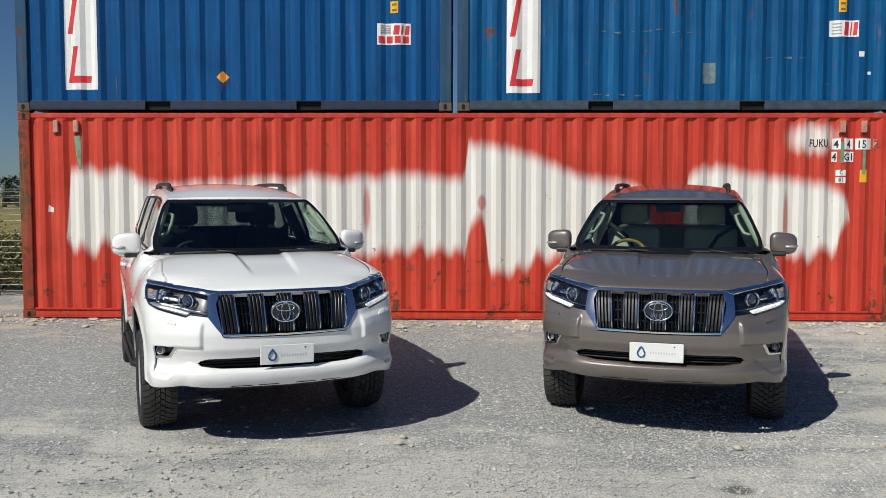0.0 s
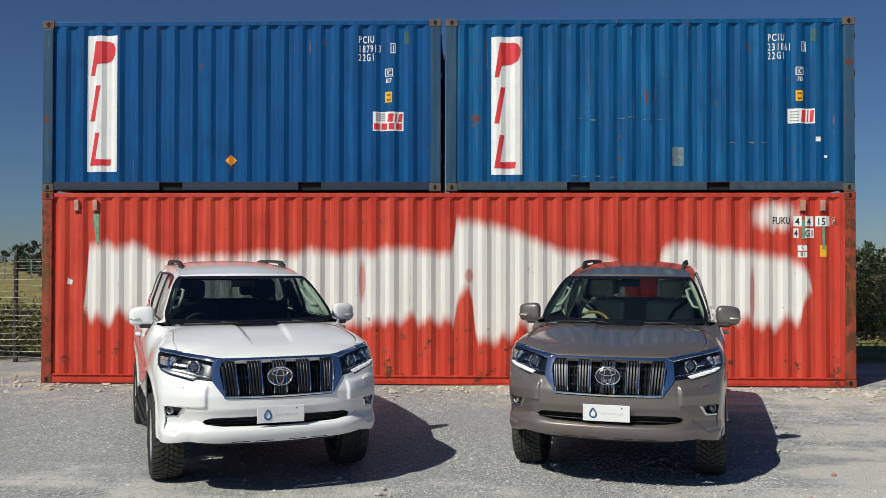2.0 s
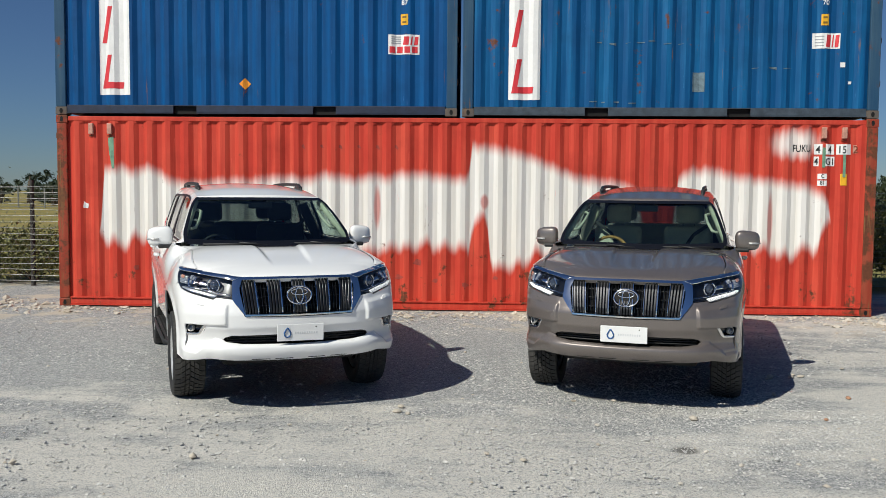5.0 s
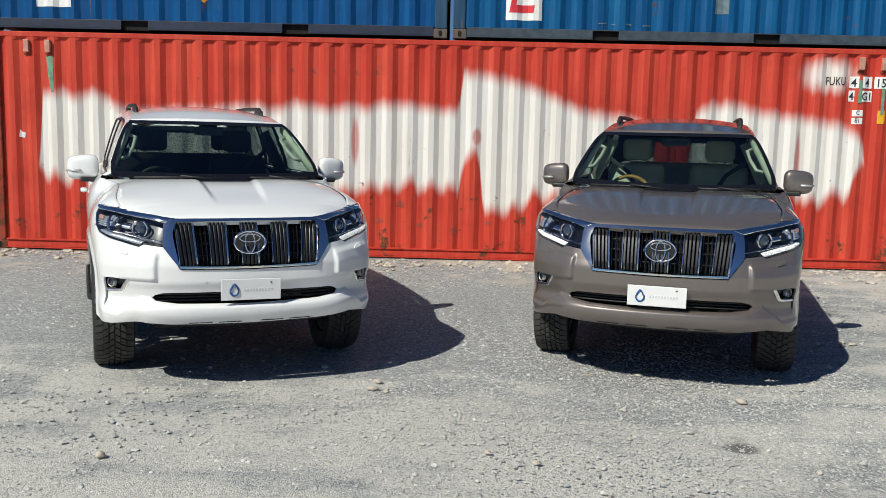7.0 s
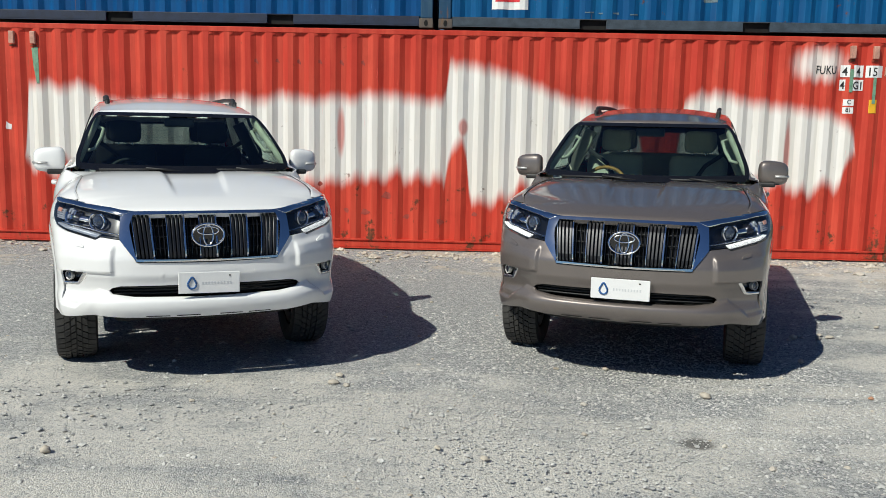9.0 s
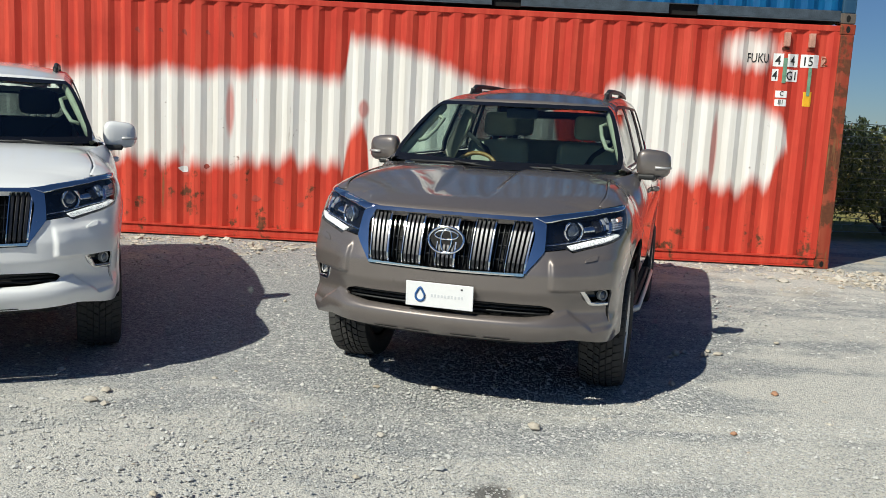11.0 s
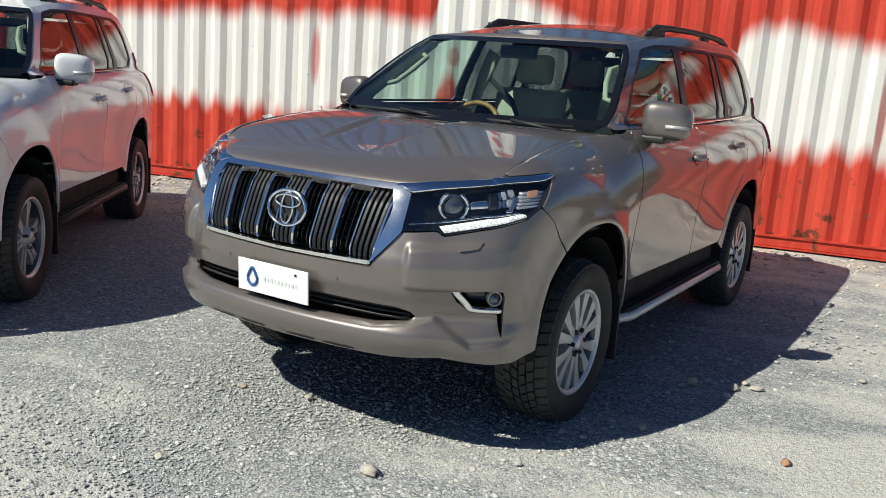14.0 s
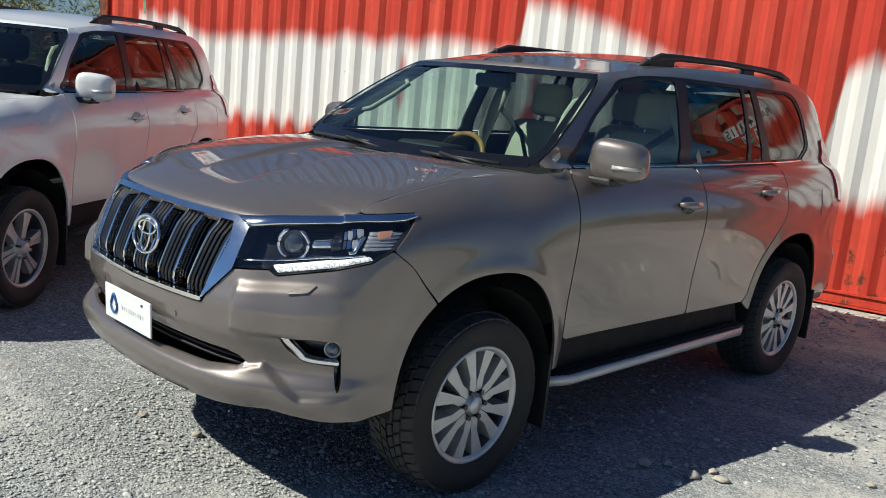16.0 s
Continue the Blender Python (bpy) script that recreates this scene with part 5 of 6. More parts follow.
def seat(car, x, y, mat, width, heads):
    base = part("seat", a_box(x - width / 2, x + width / 2, y - 0.28, y + 0.25, 0.72, 0.90, bevel=0.06), mat, car, "", True)
    bm = a_box(-width / 2, width / 2, -0.07, 0.07, 0.0, 0.60, bevel=0.06)
    bmesh.ops.transform(bm, matrix=pose(x, y + 0.26, 0.84, -14), verts=bm.verts)
    part("backrest", bm, mat, base, "", True)
    for hx in heads:
        bm = a_box(-0.135, 0.135, -0.05, 0.05, 0.0, 0.20, bevel=0.045)
        bmesh.ops.transform(bm, matrix=pose(hx, y + 0.40, 1.455, -8), verts=bm.verts)
        part("headrest", bm, mat, base, "", True)
        for s in (-0.06, 0.06):
            part("headrest_post", tube_mesh("headrest_post", [(hx + s, y + 0.405, 1.40), (hx + s, y + 0.405, 1.48)], 0.007, M_CHROME), None, base)


def ellipse(cx, cz, a, b, n=28):
    return [(cx + a * math.cos(2 * math.pi * i / n), 0, cz + b * math.sin(2 * math.pi * i / n)) for i in range(n)]


def build_car(label, paint, style, m):
    car = tagged(new("four_wheel_drive"), label, "car", "parked cars")
    # painted skin
    part("front_bumper", mesh_of("front_bumper", *both(BUMPER, [FOG, INTAKE], cell=0.0085), paint, True), None, car)
    part("bonnet", mesh_of("bonnet", *grid_mesh(hood_rows()), paint, True), None, car)
    # unseen sheet added under the bonnet to stop sun leaking through its seams
    part("bonnet_light_stop", mesh_of("bonnet_light_stop", *grid_mesh([[(x * 1.035, y, z - 0.032) for x, y, z in r] for r in hood_rows()[5:]]), M_UNDER, True), None, car)
    for k in (0, 1):
        part("front_wing", mesh_of("front_wing", *panel(WINGP, mirror=k, cell=0.012), paint, True), None, car)
        d = part("front_door", mesh_of("front_door", *panel(DOOR1, mirror=k), paint, True), None, car)
        handle(d, k, 1.395, 1.125, paint)
        d = part("rear_door", mesh_of("rear_door", *panel(DOOR2, mirror=k), paint, True), None, car)
        handle(d, k, 2.30, 1.165, paint)
        part("side_frame", mesh_of("side_frame", *panel(FRAME, [BAND, TAILLAMP], mirror=k, cell=0.02), paint, True), None, car)
        part("window_frame", mesh_of("window_frame", *panel(BAND, PANES, mirror=k, lift=-0.004, cell=0.014), M_SATIN, True), None, car, "satin black window surround")
        for i, p in enumerate(PANES):
            part("side_window", mesh_of("side_window", *panel(p, mirror=k, lift=-0.009, rim=0), M_SIDEGLASS if i == 0 else M_PRIVACY, True), None, car)
        part("belt_trim", mesh_of("belt_trim", *ribbon([(0.58, 1.306), (1.62, 1.312), (2.62, 1.326), (3.05, 1.339)], [(0.58, 1.298), (1.62, 1.304), (2.62, 1.318), (3.05, 1.331)], mirror=k, lift=0.004, bulge=0.003, n=70), M_CHROME if style == 0 else M_BLACKGLOSS, True), None, car)
        part("tail_lamp", mesh_of("tail_lamp", *panel(TAILLAMP, mirror=k, lift=0.012, cell=0.014, rim=0.02), M_REDLENS, True), None, car, "red tail lamp")
        part("sill", mesh_of("sill", *panel([(0.49, 0.36), (2.32, 0.36), (2.24, 0.530), (1.59, 0.541), (0.505, 0.556)], mirror=k, lift=-0.045), M_UNDER, True), None, car, "dark sill panel")
        part("wheel_arch_liner", mesh_of("wheel_arch_liner", *liner(k, 0.0), M_UNDER, True), None, car)
        part("wheel_arch_liner", mesh_of("wheel_arch_liner", *liner(k, 2.79), M_UNDER, True), None, car)
        if k == 0:
            part("fuel_flap", mesh_of("fuel_flap", *panel(rounded([(3.10, 1.0), (3.26, 1.0), (3.26, 1.17), (3.10, 1.17)], 0.03), mirror=k, lift=0.003, cell=0.02, rim=0.003), paint, True), None, car)
        head_lamp(car, k, style)
        fog_lamp(car, k)
        mirror_unit(car, k, paint)
        side_step(car, k, style)
        roof_rail(car, k)
        part("mud_flap", a_box(*((0.70, 0.92) if k == 0 else (-0.92, -0.70)), 0.44, 0.455, 0.17, 0.50), M_BLACKTRIM, car)
        part("mud_flap", a_box(*((0.70, 0.92) if k == 0 else (-0.92, -0.70)), 3.24, 3.255, 0.17, 0.50), M_BLACKTRIM, car)
        part("parking_sensor", mesh_of("parking_sensor", *panel([(ux(0.283) + 0.011 * math.cos(i * 0.63), 0.702 + 0.011 * math.sin(i * 0.63)) for i in range(10)], mirror=k, lift=0.003, cell=0.006, rim=0.002), paint), None, car)
        part("washer_cover", mesh_of("washer_cover", *panel([(-0.883, 0.8609), (-0.812, 0.8726), (-0.791, 0.8950), (-0.831, 0.8888), (-0.880, 0.8693)], mirror=k, lift=0.008, cell=0.012), paint), None, car)
    part("roof", mesh_of("roof", *grid_mesh(roof_rows()), paint, True), None, car)
    part("tailgate", mesh_of("tailgate", *both([(3.80, 0.95), (3.80, 0.4), (U1, 0.4), (U1, 1.70), (3.67, 1.70), (3.765, 1.3)], [[(3.95, 1.27), (U1 + 0.01, 1.27), (U1 + 0.01, 1.63), (4.0, 1.62)]]), paint, True), None, car)
    part("rear_window", mesh_of("rear_window", *both([(3.93, 1.25), (U1, 1.25), (U1, 1.65), (3.98, 1.64)], lift=-0.012, rim=0), M_PRIVACY, True), None, car)
    part("windscreen", mesh_of("windscreen", *grid_mesh(screen_rows()), M_WINDSHIELD, True), None, car, "clear windscreen with dark edge")
    rows = screen_rows()
    edge = []
    for j in range(15):
        edge.append([rows[j][0], Vector(rows[j][0]).lerp(Vector(rows[j][1]), 0.6)])
    strip = join(grid_mesh([[Vector(r[0]) + Vector((0, -0.004, 0.004)), Vector(r[1]) + Vector((0, -0.004, 0.004))] for r in edge]),
                 grid_mesh([[Vector(r[30]).lerp(Vector(r[29]), 0.6) + Vector((0, -0.004, 0.004)), Vector(r[30]) + Vector((0, -0.004, 0.004))] for r in rows]),
                 grid_mesh([[Vector(p) + Vector((0, -0.004, 0.004)) for p in rows[13]], [Vector(p) + Vector((0, -0.004, 0.004)) for p in rows[14]]]),
                 grid_mesh([[Vector((p[0] * 0.97, p[1] - 0.02, p[2] - 0.012)) for p in rows[0]], [Vector(p) + Vector((0, -0.004, 0.004)) for p in rows[1]]]))
    part("screen_border", mesh_of("screen_border", *strip, M_BLACKGLOSS, True), None, car, "black windscreen border")
    part("cowl", a_box(-0.70, 0.70, 0.20, 0.44, 1.20, 1.262, bevel=0.01), M_BLACKTRIM, car)
    for x0, x1, y0 in ((-0.62, 0.02, 0.245), (0.04, 0.66, 0.245)):
        w = part("wiper", tube_mesh("wiper", [(x0, y0 + 0.03, 1.285), ((x0 + x1) / 2, y0 - 0.015, 1.288), (x1, y0 + 0.03, 1.293)], 0.009, M_BLACKTRIM, 6), None, car)
        part("wiper_arm", tube_mesh("wiper_arm", [(x1 - 0.05, y0 - 0.02, 1.272), ((x0 + x1) / 2, y0 - 0.02, 1.300)], 0.008, M_BLACKTRIM, 6), None, w)
    grille(car, style)
    front_details(car, style)
    cabin(car, style)
    # underside
    part("underbody", a_box(-0.56, 0.56, -0.55, 3.66, 0.33, 0.48, bevel=0.03), M_UNDER, car)
    part("skid_plate", mesh_of("skid_plate", *both([(UC, 0.40), (ux(0.42), 0.402), (ux(0.55), 0.41), (ux(0.62), 0.425), (UC, 0.438)], lift=-0.06), M_UNDER, True), None, car)
    # unseen black boxes and trays, added so no sunlight leaks through the nose
    part("engine_bay_block", a_box(-0.60, 0.60, -0.70, 0.45, 0.44, 1.0), M_UNDER, car)
    part("bumper_light_stop", a_box(-0.74, 0.74, -0.70, -0.50, 0.44, 0.98), M_UNDER, car)
    part("nose_light_stop", a_box(-0.50, 0.50, -0.905, -0.5, 0.475, 0.49), M_UNDER, car)
    part("nose_light_stop", a_box(-0.68, 0.68, -0.76, -0.5, 0.44, 0.455), M_UNDER, car)
    part("rear_bumper", a_box(-0.80, 0.80, 3.70, 3.84, 0.40, 0.72, bevel=0.04), paint, car)
    for x in (0.795, -0.795):
        for y in (0.0, 2.79):
            build_wheel(car, x, y, 1 if x > 0 else -1, style)
    car.matrix_world = m
    return car


def liner(k, yc):
    rows = []
    for x in (0.45, 0.905):
        rows.append([(x if k == 0 else -x, yc + (ARCH + 0.004) * math.cos(radians(a)), HUB_Z + (ARCH + 0.004) * 1.03 * math.sin(radians(a))) for a in np.linspace(4, 176, 24)])
    v, f = grid_mesh(rows)
    inner = [(r[0] * 1.0, r[1], r[2]) for r in rows[0]]
    n = len(v)
    return v + inner, f + [tuple(range(n, n + len(inner)))]


def handle(door, k, u, z, paint):
    s = -1 if k else 1
    # black oval laid on the door paints the shade of the handle's recess
    part("handle_cup_shade", mesh_of("handle_cup_shade", *panel([(u + 0.075 * math.cos(i * 0.524), z + 0.042 * math.sin(i * 0.524)) for i in range(12)], mirror=k, lift=0.002, cell=0.012, rim=0), M_BLACKGLOSS, True), None, door)
    pts = []
    for du, lift in ((-0.085, 0.004), (-0.065, 0.03), (0.0, 0.042), (0.06, 0.036), (0.085, 0.006)):
        p = body(u + du, z + 0.006, lift)
        pts.append((s * p[0], p[1], p[2]))
    part("handle", tube_mesh("handle", pts, [0.010, 0.015, 0.016, 0.017, 0.012], paint, 8, flat=(0.8, 1.2)), None, door)


def head_lamp(car, k, style):
    s = -1 if k else 1
    lamp = part("head_lamp", mesh_of("head_lamp", *panel(LAMP, mirror=k, lift=-0.065, cell=0.014, rim=0.0), M_LAMPBODY, True), None, car, "headlamp with projector and light strip")
    walls = panel(LAMP, mirror=k, lift=-0.004, cell=0.014, rim=0.062)
    nb = len(panel(LAMP, mirror=k, lift=-0.004, cell=0.014, rim=0)[1])
    part("lamp_wall", mesh_of("lamp_wall", walls[0], walls[1][nb:], M_LAMPBODY), None, lamp)
    part("lens", mesh_of("lens", *panel(LAMP, mirror=k, lift=-0.002, cell=0.014, rim=0.004), M_LENS, True), None, lamp)
    # both bronze strips are on; the white car's left one glows for a sun glint
    strip_glows = style == 0 or k == 0
    part("light_strip", mesh_of("light_strip", *ribbon(*DRL, mirror=k, lift=-0.010, rim=0.015, bulge=0.004), M_DRL if strip_glows else M_DRLOFF, True), None, lamp, "white light strip")
    # projector between two bright half rings
    u0, z0, r = -0.905, 1.010, 0.040
    p, q = body(u0, z0, -0.038), body(u0, z0, 0.0)
    d = Vector((s * (q[0] - p[0]), q[1] - p[1], 0)).normalized()
    seat_at = Matrix.Translation((s * p[0], p[1], z0)) @ d.to_track_quat("X", "Z").to_matrix().to_4x4()
    v, f = lathe([(r * 1.15, -0.02), (r * 1.12, 0.004), (r, 0.0), (r * 0.92, 0.014), (r * 0.6, 0.026), (0.001, 0.031)], 28)
    part("projector", mesh_of("projector", [seat_at @ Vector(a) for a in v], f, M_PROJECTOR, True), None, lamp)
    for mid in (0, 180):
        pts = [seat_at @ Vector((0.016, 1.32 * r * math.cos(radians(mid + g)), 1.32 * r * math.sin(radians(mid + g)))) for g in range(-66, 67, 11)]
        part("lamp_ring", tube_mesh("lamp_ring", pts, [0.003] + [0.0075] * 11 + [0.003], M_CHROME, 8), None, lamp)
    # bright barrel, dark collar and faceted bowl beside it
    part("lamp_barrel", mesh_of("lamp_barrel", *ribbon([(-0.838, 1.034), (-0.765, 1.044)], [(-0.838, 0.998), (-0.765, 1.006)], mirror=k, lift=-0.040, n=8, bulge=0.016), M_CHROME, True), None, lamp)
    part("lamp_collar", mesh_of("lamp_collar", *ribbon([(-0.765, 1.060), (-0.715, 1.066)], [(-0.765, 0.994), (-0.715, 1.004)], mirror=k, lift=-0.042, n=8, bulge=0.020), M_BLACKGLOSS, True), None, lamp)
    for i in range(4):
        for j in range(2):
            u, z = -0.706 + 0.027 * i + 0.010 * j, 1.012 + 0.030 * j + 0.004 * i
            part("reflector_facet", mesh_of("reflector_facet", *panel([(u, z), (u + 0.024, z + 0.003), (u + 0.032, z + 0.028), (u + 0.009, z + 0.026)], mirror=k, lift=-0.044 + 0.008 * ((i + j) % 3), cell=0.012, rim=0.008), M_CHROME if (i + j) % 2 else M_DRLOFF, True), None, lamp)
    part("bowl_edge", mesh_of("bowl_edge", *ribbon([(-0.672, 1.008), (-0.650, 1.012), (-0.602, 1.062)], [(-0.668, 1.001), (-0.642, 1.004), (-0.590, 1.060)], mirror=k, lift=-0.020, n=12, rim=0.008, bulge=0.002), M_CHROME, True), None, lamp)
    for j in range(5):
        z = 1.014 + 0.0125 * j
        part("indicator", mesh_of("indicator", *ribbon([(-0.604 + 0.010 * j, z + 0.0105), (-0.492 + 0.011 * j, z + 0.0165)], [(-0.610 + 0.010 * j, z), (-0.500 + 0.011 * j, z + 0.006)], mirror=k, lift=-0.022, n=10, bulge=0.004), M_DRLOFF, True), None, lamp, "clear ribbed indicator")
    part("amber_bulb", mesh_of("amber_bulb", *panel([(-0.552, 1.058), (-0.505, 1.064), (-0.492, 1.086), (-0.540, 1.080)], mirror=k, lift=-0.012, cell=0.008, rim=0.004), M_AMBER, True), None, lamp)
    part("lower_trim", mesh_of("lower_trim", *ribbon([(-1.095, 0.941), (-0.95, 0.955), (-0.769, 0.988), (-0.60, 1.003)], [(-1.095, 0.936), (-0.95, 0.949), (-0.769, 0.981), (-0.60, 0.998)], mirror=k, lift=-0.022, rim=0.01, bulge=0.002), M_CHROME, True), None, lamp)
    part("brow_trim", mesh_of("brow_trim", *ribbon(*BROW, mirror=k, lift=0.004, rim=0.02, bulge=0.005), M_CHROME, True), None, car, "chrome strip above headlamp")


def fog_lamp(car, k):
    s = -1 if k else 1
    fog = part("fog_lamp", mesh_of("fog_lamp", *panel(FOG, mirror=k, lift=-0.055, cell=0.014, rim=0), M_BLACKGLOSS, True), None, car)
    part("chrome_corner", mesh_of("chrome_corner", *ribbon([(-0.872, 0.7090), (-0.812, 0.6428), (-0.779, 0.6380), (-0.689, 0.6371)], [(-0.904, 0.7060), (-0.832, 0.6229), (-0.792, 0.6171), (-0.687, 0.6168)], mirror=k, lift=-0.004, rim=0.025, bulge=0.004, n=36), M_CHROME, True), None, fog)
    p = body(-0.718, 0.673, -0.034)
    q = body(-0.718, 0.673, 0.0)
    d = Vector((s * (q[0] - p[0]), q[1] - p[1], 0)).normalized()
    v, f = lathe([(0.026, -0.03), (0.026, 0.0), (0.020, 0.005), (0.0, 0.009)], 24)
    turn = d.to_track_quat("X", "Z").to_matrix().to_4x4()
    part("fog_bulb", mesh_of("fog_bulb", [Matrix.Translation((s * p[0], p[1], 0.673)) @ turn @ Vector(a) for a in v], f, M_PROJECTOR, True), None, fog)
    v, f = lathe([(0.029, -0.02), (0.030, 0.005), (0.026, 0.007), (0.024, 0.0)], 24)
    part("fog_ring", mesh_of("fog_ring", [Matrix.Translation((s * p[0], p[1], 0.673)) @ turn @ Vector(a) for a in v], f, M_SILVERPLASTIC, True), None, fog)


def mirror_unit(car, k, paint):
    s = -1 if k else 1
    bm = bmesh.new()
    bmesh.ops.create_cube(bm, size=1.0)
    bmesh.ops.subdivide_edges(bm, edges=bm.edges[:], cuts=5, use_grid_fill=True)
    for v in bm.verts:
        p = v.co * 2
        n = (abs(p.x) ** 3.6 + abs(p.y) ** 3.6 + abs(p.z) ** 3.6) ** (1 / 3.6)
        p = p / n
        t = p.x * 0.5 + 0.5
        v.co = (0.962 + p.x * 0.112, 0.705 + p.y * 0.074 + 0.025 * p.x, 1.348 + p.z * (0.088 + 0.010 * (1 - t)) - 0.010 * t)
        if s < 0:
            v.co.x = -v.co.x
    if s < 0:
        bmesh.ops.reverse_faces(bm, faces=bm.faces[:])
    mir = part("wing_mirror", bm, paint, car, "", True)
    part("mirror_stalk", a_box(*sorted((s * 0.83, s * 0.98)), 0.62, 0.74, 1.235, 1.272, bevel=0.012), M_BLACKTRIM, mir)
    bm = a_box(*sorted((s * 0.885, s * 1.045)), 0.766, 0.784, 1.285, 1.405, bevel=0.008)
    part("mirror_glass", bm, M_CHROME, mir)
    bm = a_box(*sorted((s * 0.865, s * 0.985)), 0.65, 0.77, 1.256, 1.276, bevel=0.009)
    part("mirror_base", bm, M_BLACKTRIM, mir)
    part("repeater", tube_mesh("repeater", [(s * 0.975, 0.632, 1.318), (s * 1.035, 0.652, 1.318), (s * 1.074, 0.70, 1.319)], 0.010, M_SILVERPLASTIC, 8), None, mir, "clear indicator strip")


def side_step(car, k, style):
    s = -1 if k else 1
    bm = a_box(*sorted((s * 0.72, s * 0.925)), 0.52, 2.28, 0.366, 0.398, bevel=0.012)
    st = part("side_step", bm, M_BLACKTRIM, car, "black ribbed side step")
    for i in range(5):
        x = 0.765 + 0.032 * i
        part("step_rib", a_box(*sorted((s * x, s * (x + 0.012))), 0.56, 2.24, 0.398, 0.404), M_UNDER, st)
    pts = [(s * 0.80, 0.475, 0.357), (s * 0.885, 0.49, 0.364), (s * 0.945, 0.56, 0.378), (s * 0.948, 1.4, 0.378), (s * 0.945, 2.18, 0.374), (s * 0.90, 2.28, 0.368)]
    part("step_edge", tube_mesh("step_edge", pts, 0.024, M_SILVERPLASTIC if style == 0 else M_BLACKTRIM, 10, flat=(0.6, 1.0)), None, st)


def roof_rail(car, k):
    s = -1 if k else 1
    pts = [(1.42, 1.775), (1.52, 1.808), (1.62, 1.838), (1.80, 1.850), (2.3, 1.862), (2.8, 1.862), (3.06, 1.852), (3.20, 1.825), (3.29, 1.785)]
    x = lambda y: 0.545 - 0.02 * abs(y - 2.2)
    r = part("roof_rail", tube_mesh("roof_rail", [(s * x(y), y, z) for y, z in pts], [0.010, 0.020, 0.024, 0.019, 0.018, 0.019, 0.022, 0.020, 0.010], M_BLACKTRIM, 10, flat=(0.8, 1.0)), None, car, "black roof rail")
    for y0, y1, z1 in ((1.50, 1.74, 1.842), (2.52, 2.66, 1.858), (2.98, 3.20, 1.840)):
        part("rail_foot", a_box(*sorted((s * (x(y0) - 0.020), s * (x(y0) + 0.018))), y0, y1, 1.765, z1 - 0.012, bevel=0.008), M_BLACKTRIM, r)


def grille(car, style):
    g = part("grille", mesh_of("grille", *both(GRILLE_OUT, lift=-0.085, cell=0.03, rim=0), M_UNDER), None, car, "black grille with bright upright bars")
    part("grille_frame", mesh_of("grille_frame", *both(GRILLE_OUT, [GRILLE_IN], lift=0.010, cell=0.009, rim=0.03), M_CHROME, True), None, g, "chrome grille frame")
    zs = np.linspace(0.797, 1.054, 12)

    def blade(x, gx, half, lift, mat, name, deep=0.05):
        verts, faces = [], []
        for z in zs:
            lean = x * (1 + 0.06 * (z - 0.80) / 0.24 * abs(gx) / 0.4)
            p = body(ux(abs(lean)), z, lift - 0.020 * float(1 - step(0.79, 0.84, z)) - 0.014 * float(step(1.0, 1.05, z)))
            for dx, dy in ((-half - 0.001, deep), (-half, 0.002), (-half * 0.7, 0.0), (half * 0.7, 0.0), (half, 0.002), (half + 0.001, deep)):
                verts.append((lean + dx, p[1] + dy, z))
        for j in range(len(zs) - 1):
            for q in range(5):
                a = j * 6 + q
                faces.append((a, a + 1, a + 7, a + 6))
        n = len(verts)
        faces += [(5, 4, 3, 2, 1, 0), tuple(range(n - 6, n))]
        part(name, mesh_of(name, verts, faces, mat), None, g)
    for gx in (-0.375, -0.19, 0.0, 0.19, 0.375):
        for i in range(4):
            blade(gx + (i - 1.5) * 0.0235, gx, 0.0082, -0.006, M_DARKCHROME, "grille_bar")
        blade(gx + 0.052, gx, 0.0055, 0.002, M_CHROME, "grille_edge")
        blade(gx - 0.050, gx, 0.0030, 0.0, M_CHROME, "grille_edge")
    for gx in (-0.283, -0.095, 0.095, 0.283):
        for d in (-0.026, 0.0, 0.026):
            blade(gx + d, gx, 0.003, -0.035, M_BLACKGLOSS, "grille_vane", 0.02)
    for z in (0.85, 0.92, 0.985):
        pts = [(x, body(ux(abs(x)), z, -0.06)[1], z) for x in np.linspace(-0.43, 0.43, 13)]
        part("grille_slat", tube_mesh("grille_slat", pts, 0.005, M_BLACKTRIM, 6), None, g)
    y = float(body(UC, 0.935)[1]) - 0.012
    e = part("emblem", mesh_of("emblem", *prism([(a * 0.098, b * 0.072) for a, b in [polar(1, i * 12.86) for i in range(28)]], 0.0, 0.012, 0.97), M_BLACKGLOSS), None, g, "oval chrome emblem")
    e.matrix_local = pose(0, y + 0.02, 0.935, 8, 0, -90)
    for cz, a, b, rr in ((0.935, 0.097, 0.070, 0.0075), (0.935, 0.030, 0.062, 0.0050), (0.962, 0.064, 0.024, 0.0050)):
        part("emblem_ring", tube_mesh("emblem_ring", [(p[0], y - (p[2] - 0.935) * -0.14, p[2]) for p in ellipse(0, cz, a, b)], rr, M_CHROME, 8, True), None, g)


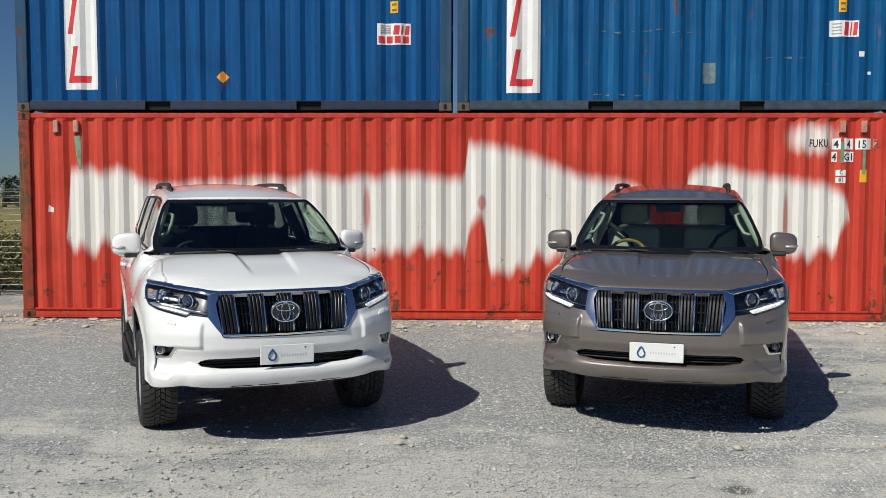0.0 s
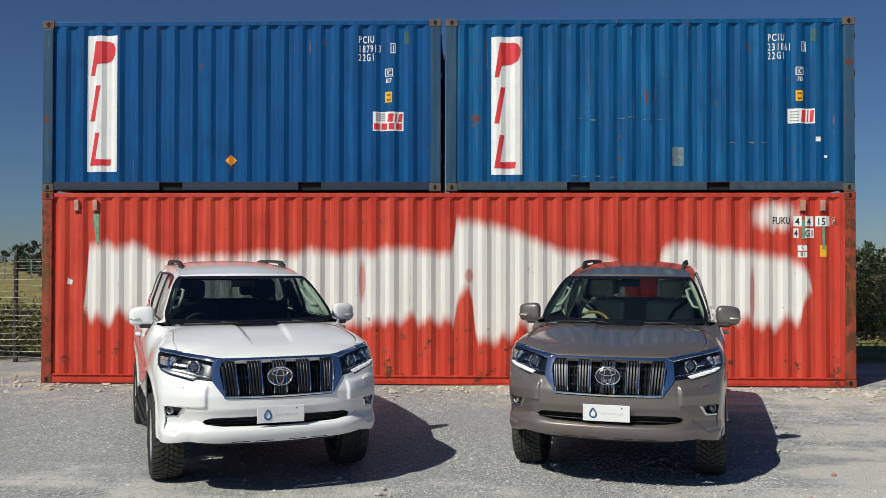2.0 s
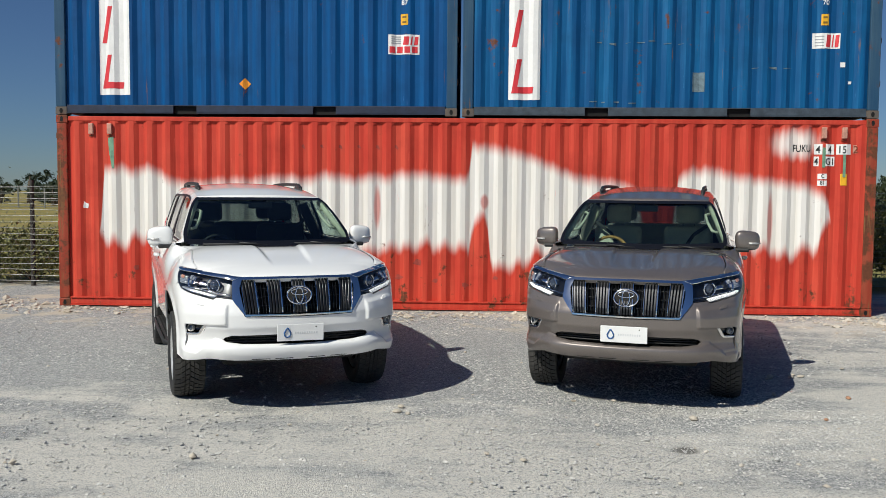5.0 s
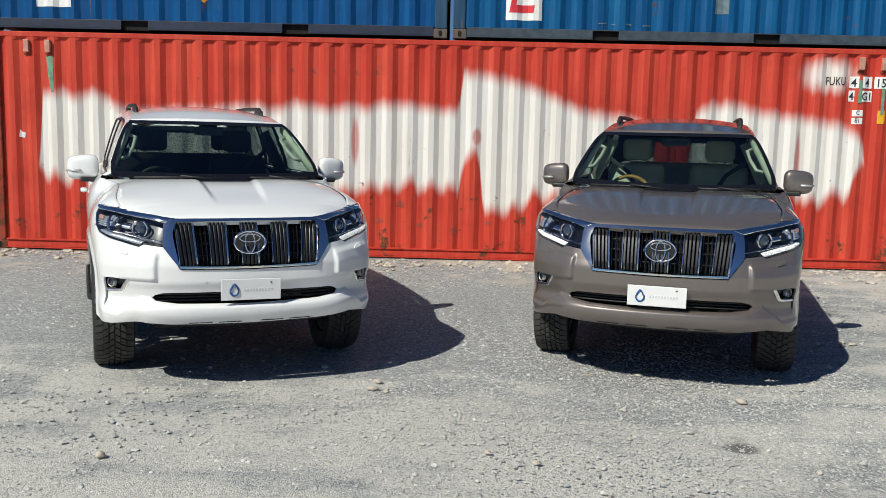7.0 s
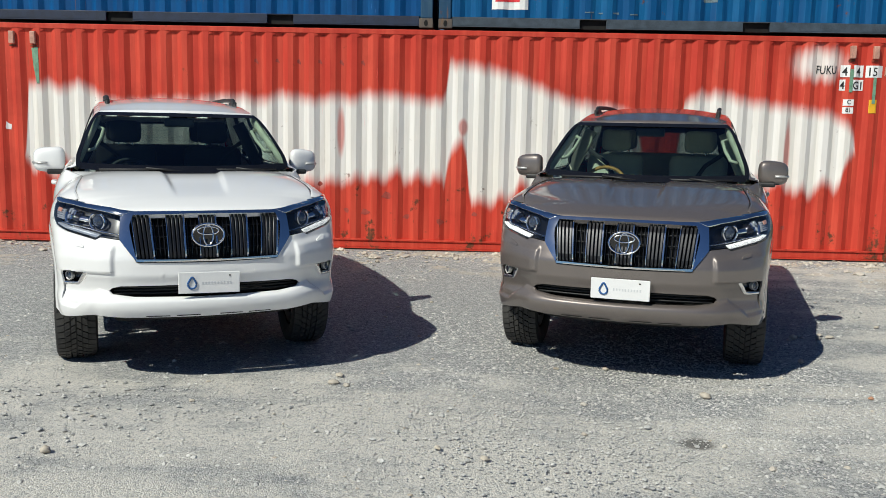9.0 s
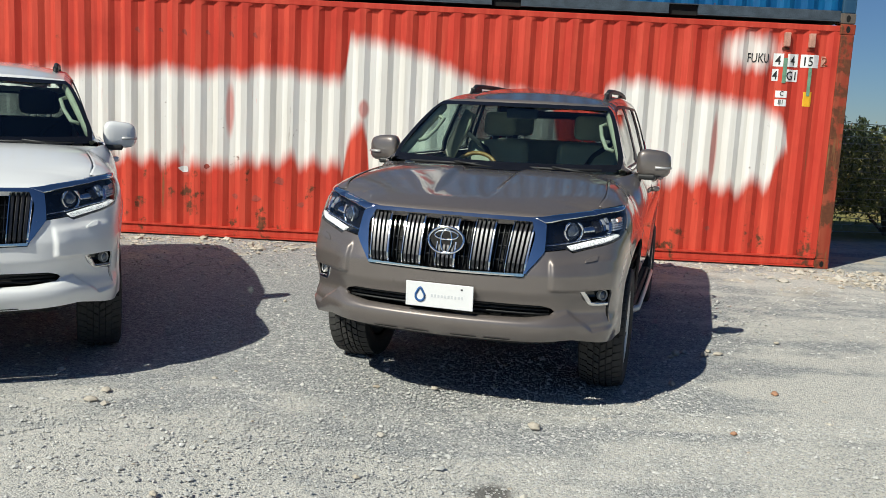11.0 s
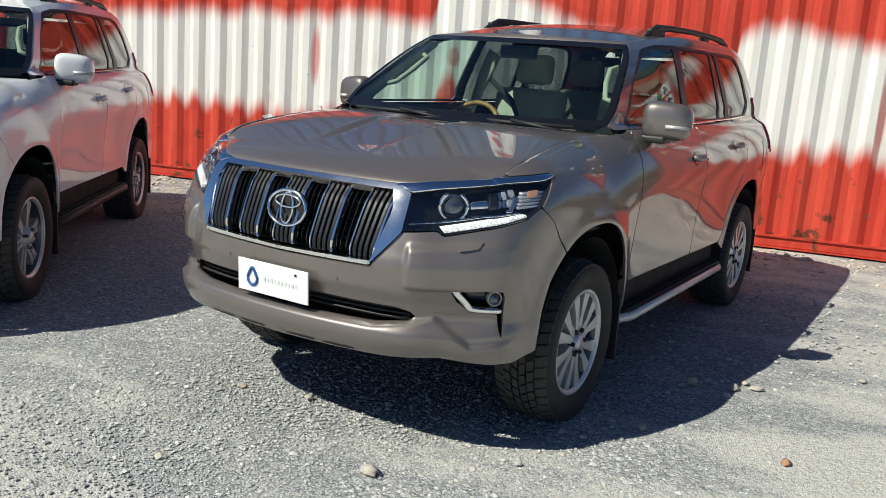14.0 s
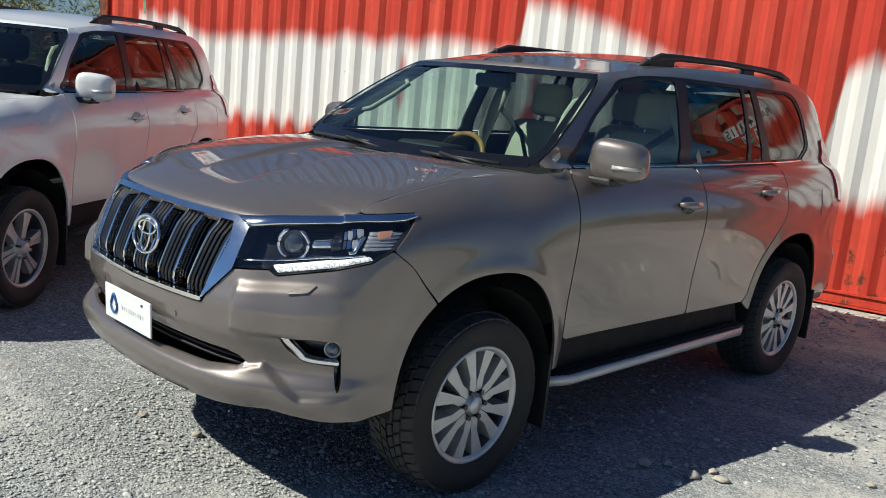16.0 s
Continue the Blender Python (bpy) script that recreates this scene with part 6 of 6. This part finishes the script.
def front_details(car, style):
    it = part("lower_intake", mesh_of("lower_intake", *both(INTAKE, lift=-0.075, cell=0.03, rim=0), M_UNDER), None, car)
    for z in (0.575, 0.595, 0.614):
        part("intake_slat", tube_mesh("intake_slat", [(x, float(body(ux(abs(x)), z, -0.04)[1]), z) for x in np.linspace(-0.56, 0.56, 15)], 0.006, M_BLACKTRIM, 6), None, it)
    y = float(body(UC, 0.64, 0.03)[1]) - 0.012
    pl = part("number_plate", a_box(-0.186, 0.186, -0.004, 0.004, -0.067, 0.067, bevel=0.003), M_PLATE, car, "white dealer plate with blue drop mark")
    pl.matrix_local = pose(-0.005, y, 0.645, 3, 0.6 if style else 0)
    ring = [(-0.105 + 0.026 * math.cos(a) * (1 - 0.35 * max(0, math.sin(a))), -0.0055, -0.006 + 0.030 * math.sin(a) + 0.012 * max(0, math.sin(a)) ** 3) for a in [i * 0.2244 for i in range(28)]]
    part("drop_mark", tube_mesh("drop_mark", ring, 0.0065, M_LOGO, 6, True, flat=(0.9, 1.0)), None, pl, "dark blue drop ring")
    for i in range(10):
        part("print_bar", a_box(-0.045 + i * 0.0185, -0.045 + i * 0.0185 + 0.010, -0.0056, -0.004, -0.010, 0.006), M_PALEINK, pl)
    part("insect_speck", a_box(0.118, 0.128, -0.007, -0.004, 0.040, 0.048), M_BLACKTRIM, pl)
    # black strips on the closed lip paint the dark inside of its slots
    for x in (-0.38, -0.20, 0.06, 0.24):
        part("lip_slot_shade", mesh_of("lip_slot_shade", *panel([(ux(abs(x) if x > 0 else abs(x) - 0.14), 0.438), (ux(abs(x) + 0.14 if x > 0 else abs(x)), 0.438), (ux(abs(x) + 0.14 if x > 0 else abs(x)), 0.444), (ux(abs(x) if x > 0 else abs(x) - 0.14), 0.444)], mirror=0 if x > 0 else 1, lift=0.003, cell=0.007, rim=0), M_UNDER), None, car)


def cabin(car, style):
    trim = M_CREAM if style == 0 else M_BLACKCLOTH
    part("cabin_floor", a_box(-0.72, 0.72, 0.45, 3.6, 0.46, 0.56), M_DASH, car)
    bm = a_box(-0.72, 0.72, 0.40, 0.98, 0.90, 1.235, bevel=0.06)
    dash = part("dashboard", bm, M_DASH, car, "", True)
    part("instrument_hood", a_box(-0.56, -0.20, 0.78, 1.0, 1.20, 1.275, bevel=0.03), M_DASH, dash, "", True)
    part("screen_bezel", a_box(-0.13, 0.13, 0.93, 0.99, 1.05, 1.24, bevel=0.012), M_BLACKGLOSS, dash)
    c = Vector((-0.38, 1.10, 1.16))
    rot = pose(0, 0, 0, 64)
    rim = [c + rot @ Vector((0.185 * math.cos(a), 0.185 * math.sin(a), 0)) for a in [i * 0.2167 for i in range(29)]]
    wheel = part("steering_wheel", tube_mesh("steering_wheel", rim, 0.016, M_WOOD if style == 0 else M_DASH, 8, True), None, car, "timber and leather steering wheel" if style == 0 else "")
    for a in (0.1, 3.04, 4.71):
        part("wheel_spoke", tube_mesh("wheel_spoke", [c, c + rot @ Vector((0.18 * math.cos(a), 0.18 * math.sin(a), 0))], 0.016, M_DASH, 6), None, wheel)
    seat(car, -0.38, 1.50, trim, 0.52, (-0.38,))
    seat(car, 0.38, 1.50, trim, 0.52, (0.38,))
    seat(car, 0.0, 2.42, M_BLACKCLOTH if style else M_CREAM, 1.25, (-0.40, 0.40))
    part("dash_card", a_box(-0.715, -0.645, 0.430, 0.438, 1.262, 1.292), M_PLATE, car, "small white card behind the screen")
    part("mirror_inside", a_box(-0.115, 0.115, 0.90, 0.93, 1.60, 1.67, bevel=0.014), M_DASH, car)
    part("sensor_box", a_box(-0.07, 0.07, 0.95, 1.02, 1.635, 1.69, bevel=0.01), M_DASH, car)
    part("headlining", mesh_of("headlining", *grid_mesh([[(x * 0.93, y, z - 0.035) for x, y, z in r] for r in roof_rows()[2:]]), trim if style == 0 else M_CREAM, True), None, car)
    for s in (1, -1):
        pts = []
        for b in (0.0, 0.5, 1.0):
            p = body(0.46 + 0.50 * b, 1.30 + 0.37 * b, -0.045)
            pts.append((s * p[0], p[1] + 0.02, p[2]))
        pil = part("pillar_trim", tube_mesh("pillar_trim", pts, [0.035, 0.03, 0.03], M_CREAM, 8, flat=(0.6, 1.1)), None, car, "cream pillar trim")
        h = [(pts[0][0] + (pts[2][0] - pts[0][0]) * t - s * o, pts[0][1] + (pts[2][1] - pts[0][1]) * t + 0.01, pts[0][2] + (pts[2][2] - pts[0][2]) * t) for t, o in ((0.30, 0.03), (0.34, 0.075), (0.55, 0.085), (0.74, 0.075), (0.78, 0.03))]
        part("grab_handle", tube_mesh("grab_handle", h, 0.014, M_CREAM, 8), None, pil)
        bp = [tuple(np.array([s, 1, 1]) * body(1.73 - 0.02 * t, 0.9 + 0.74 * t, -0.105)) for t in (0, 0.5, 1)]
        part("pillar_trim", tube_mesh("pillar_trim", bp, 0.045, M_CREAM if style == 0 else M_DASH, 8, flat=(0.5, 1.2)), None, car)
        part("door_card", mesh_of("door_card", *panel([(0.6, 0.55), (2.5, 0.55), (2.5, 1.29), (0.6, 1.28)], mirror=1 if s < 0 else 0, lift=-0.07, cell=0.12, rim=0), M_DASH, True), None, car)
    part("luggage_cover", a_box(-0.66, 0.66, 2.85, 3.62, 0.60, 1.02), M_DASH, car)
    # belts of the front seats
    for s in (1, -1):
        p = body(1.70, 1.55, -0.07)
        part("seat_belt", tube_mesh("seat_belt", [(s * p[0], 1.72, 1.50), (s * 0.44, 1.72, 1.34), (s * 0.2, 1.62, 0.95)], 0.022, M_BLACKCLOTH, 6, flat=(0.15, 1.0)), None, car)


bronze_car = build_car("grey bronze metallic four-wheel drive with chrome grille, lights on", M_BRONZE, 0, pose(1.736, -5.031, 0, 0, 0, -15.3))
white_car = build_car("glossy white four-wheel drive with chrome grille on gravel", M_WHITE, 1, pose(-1.509, -5.28, 0.006, -0.4, 0, 23.5))
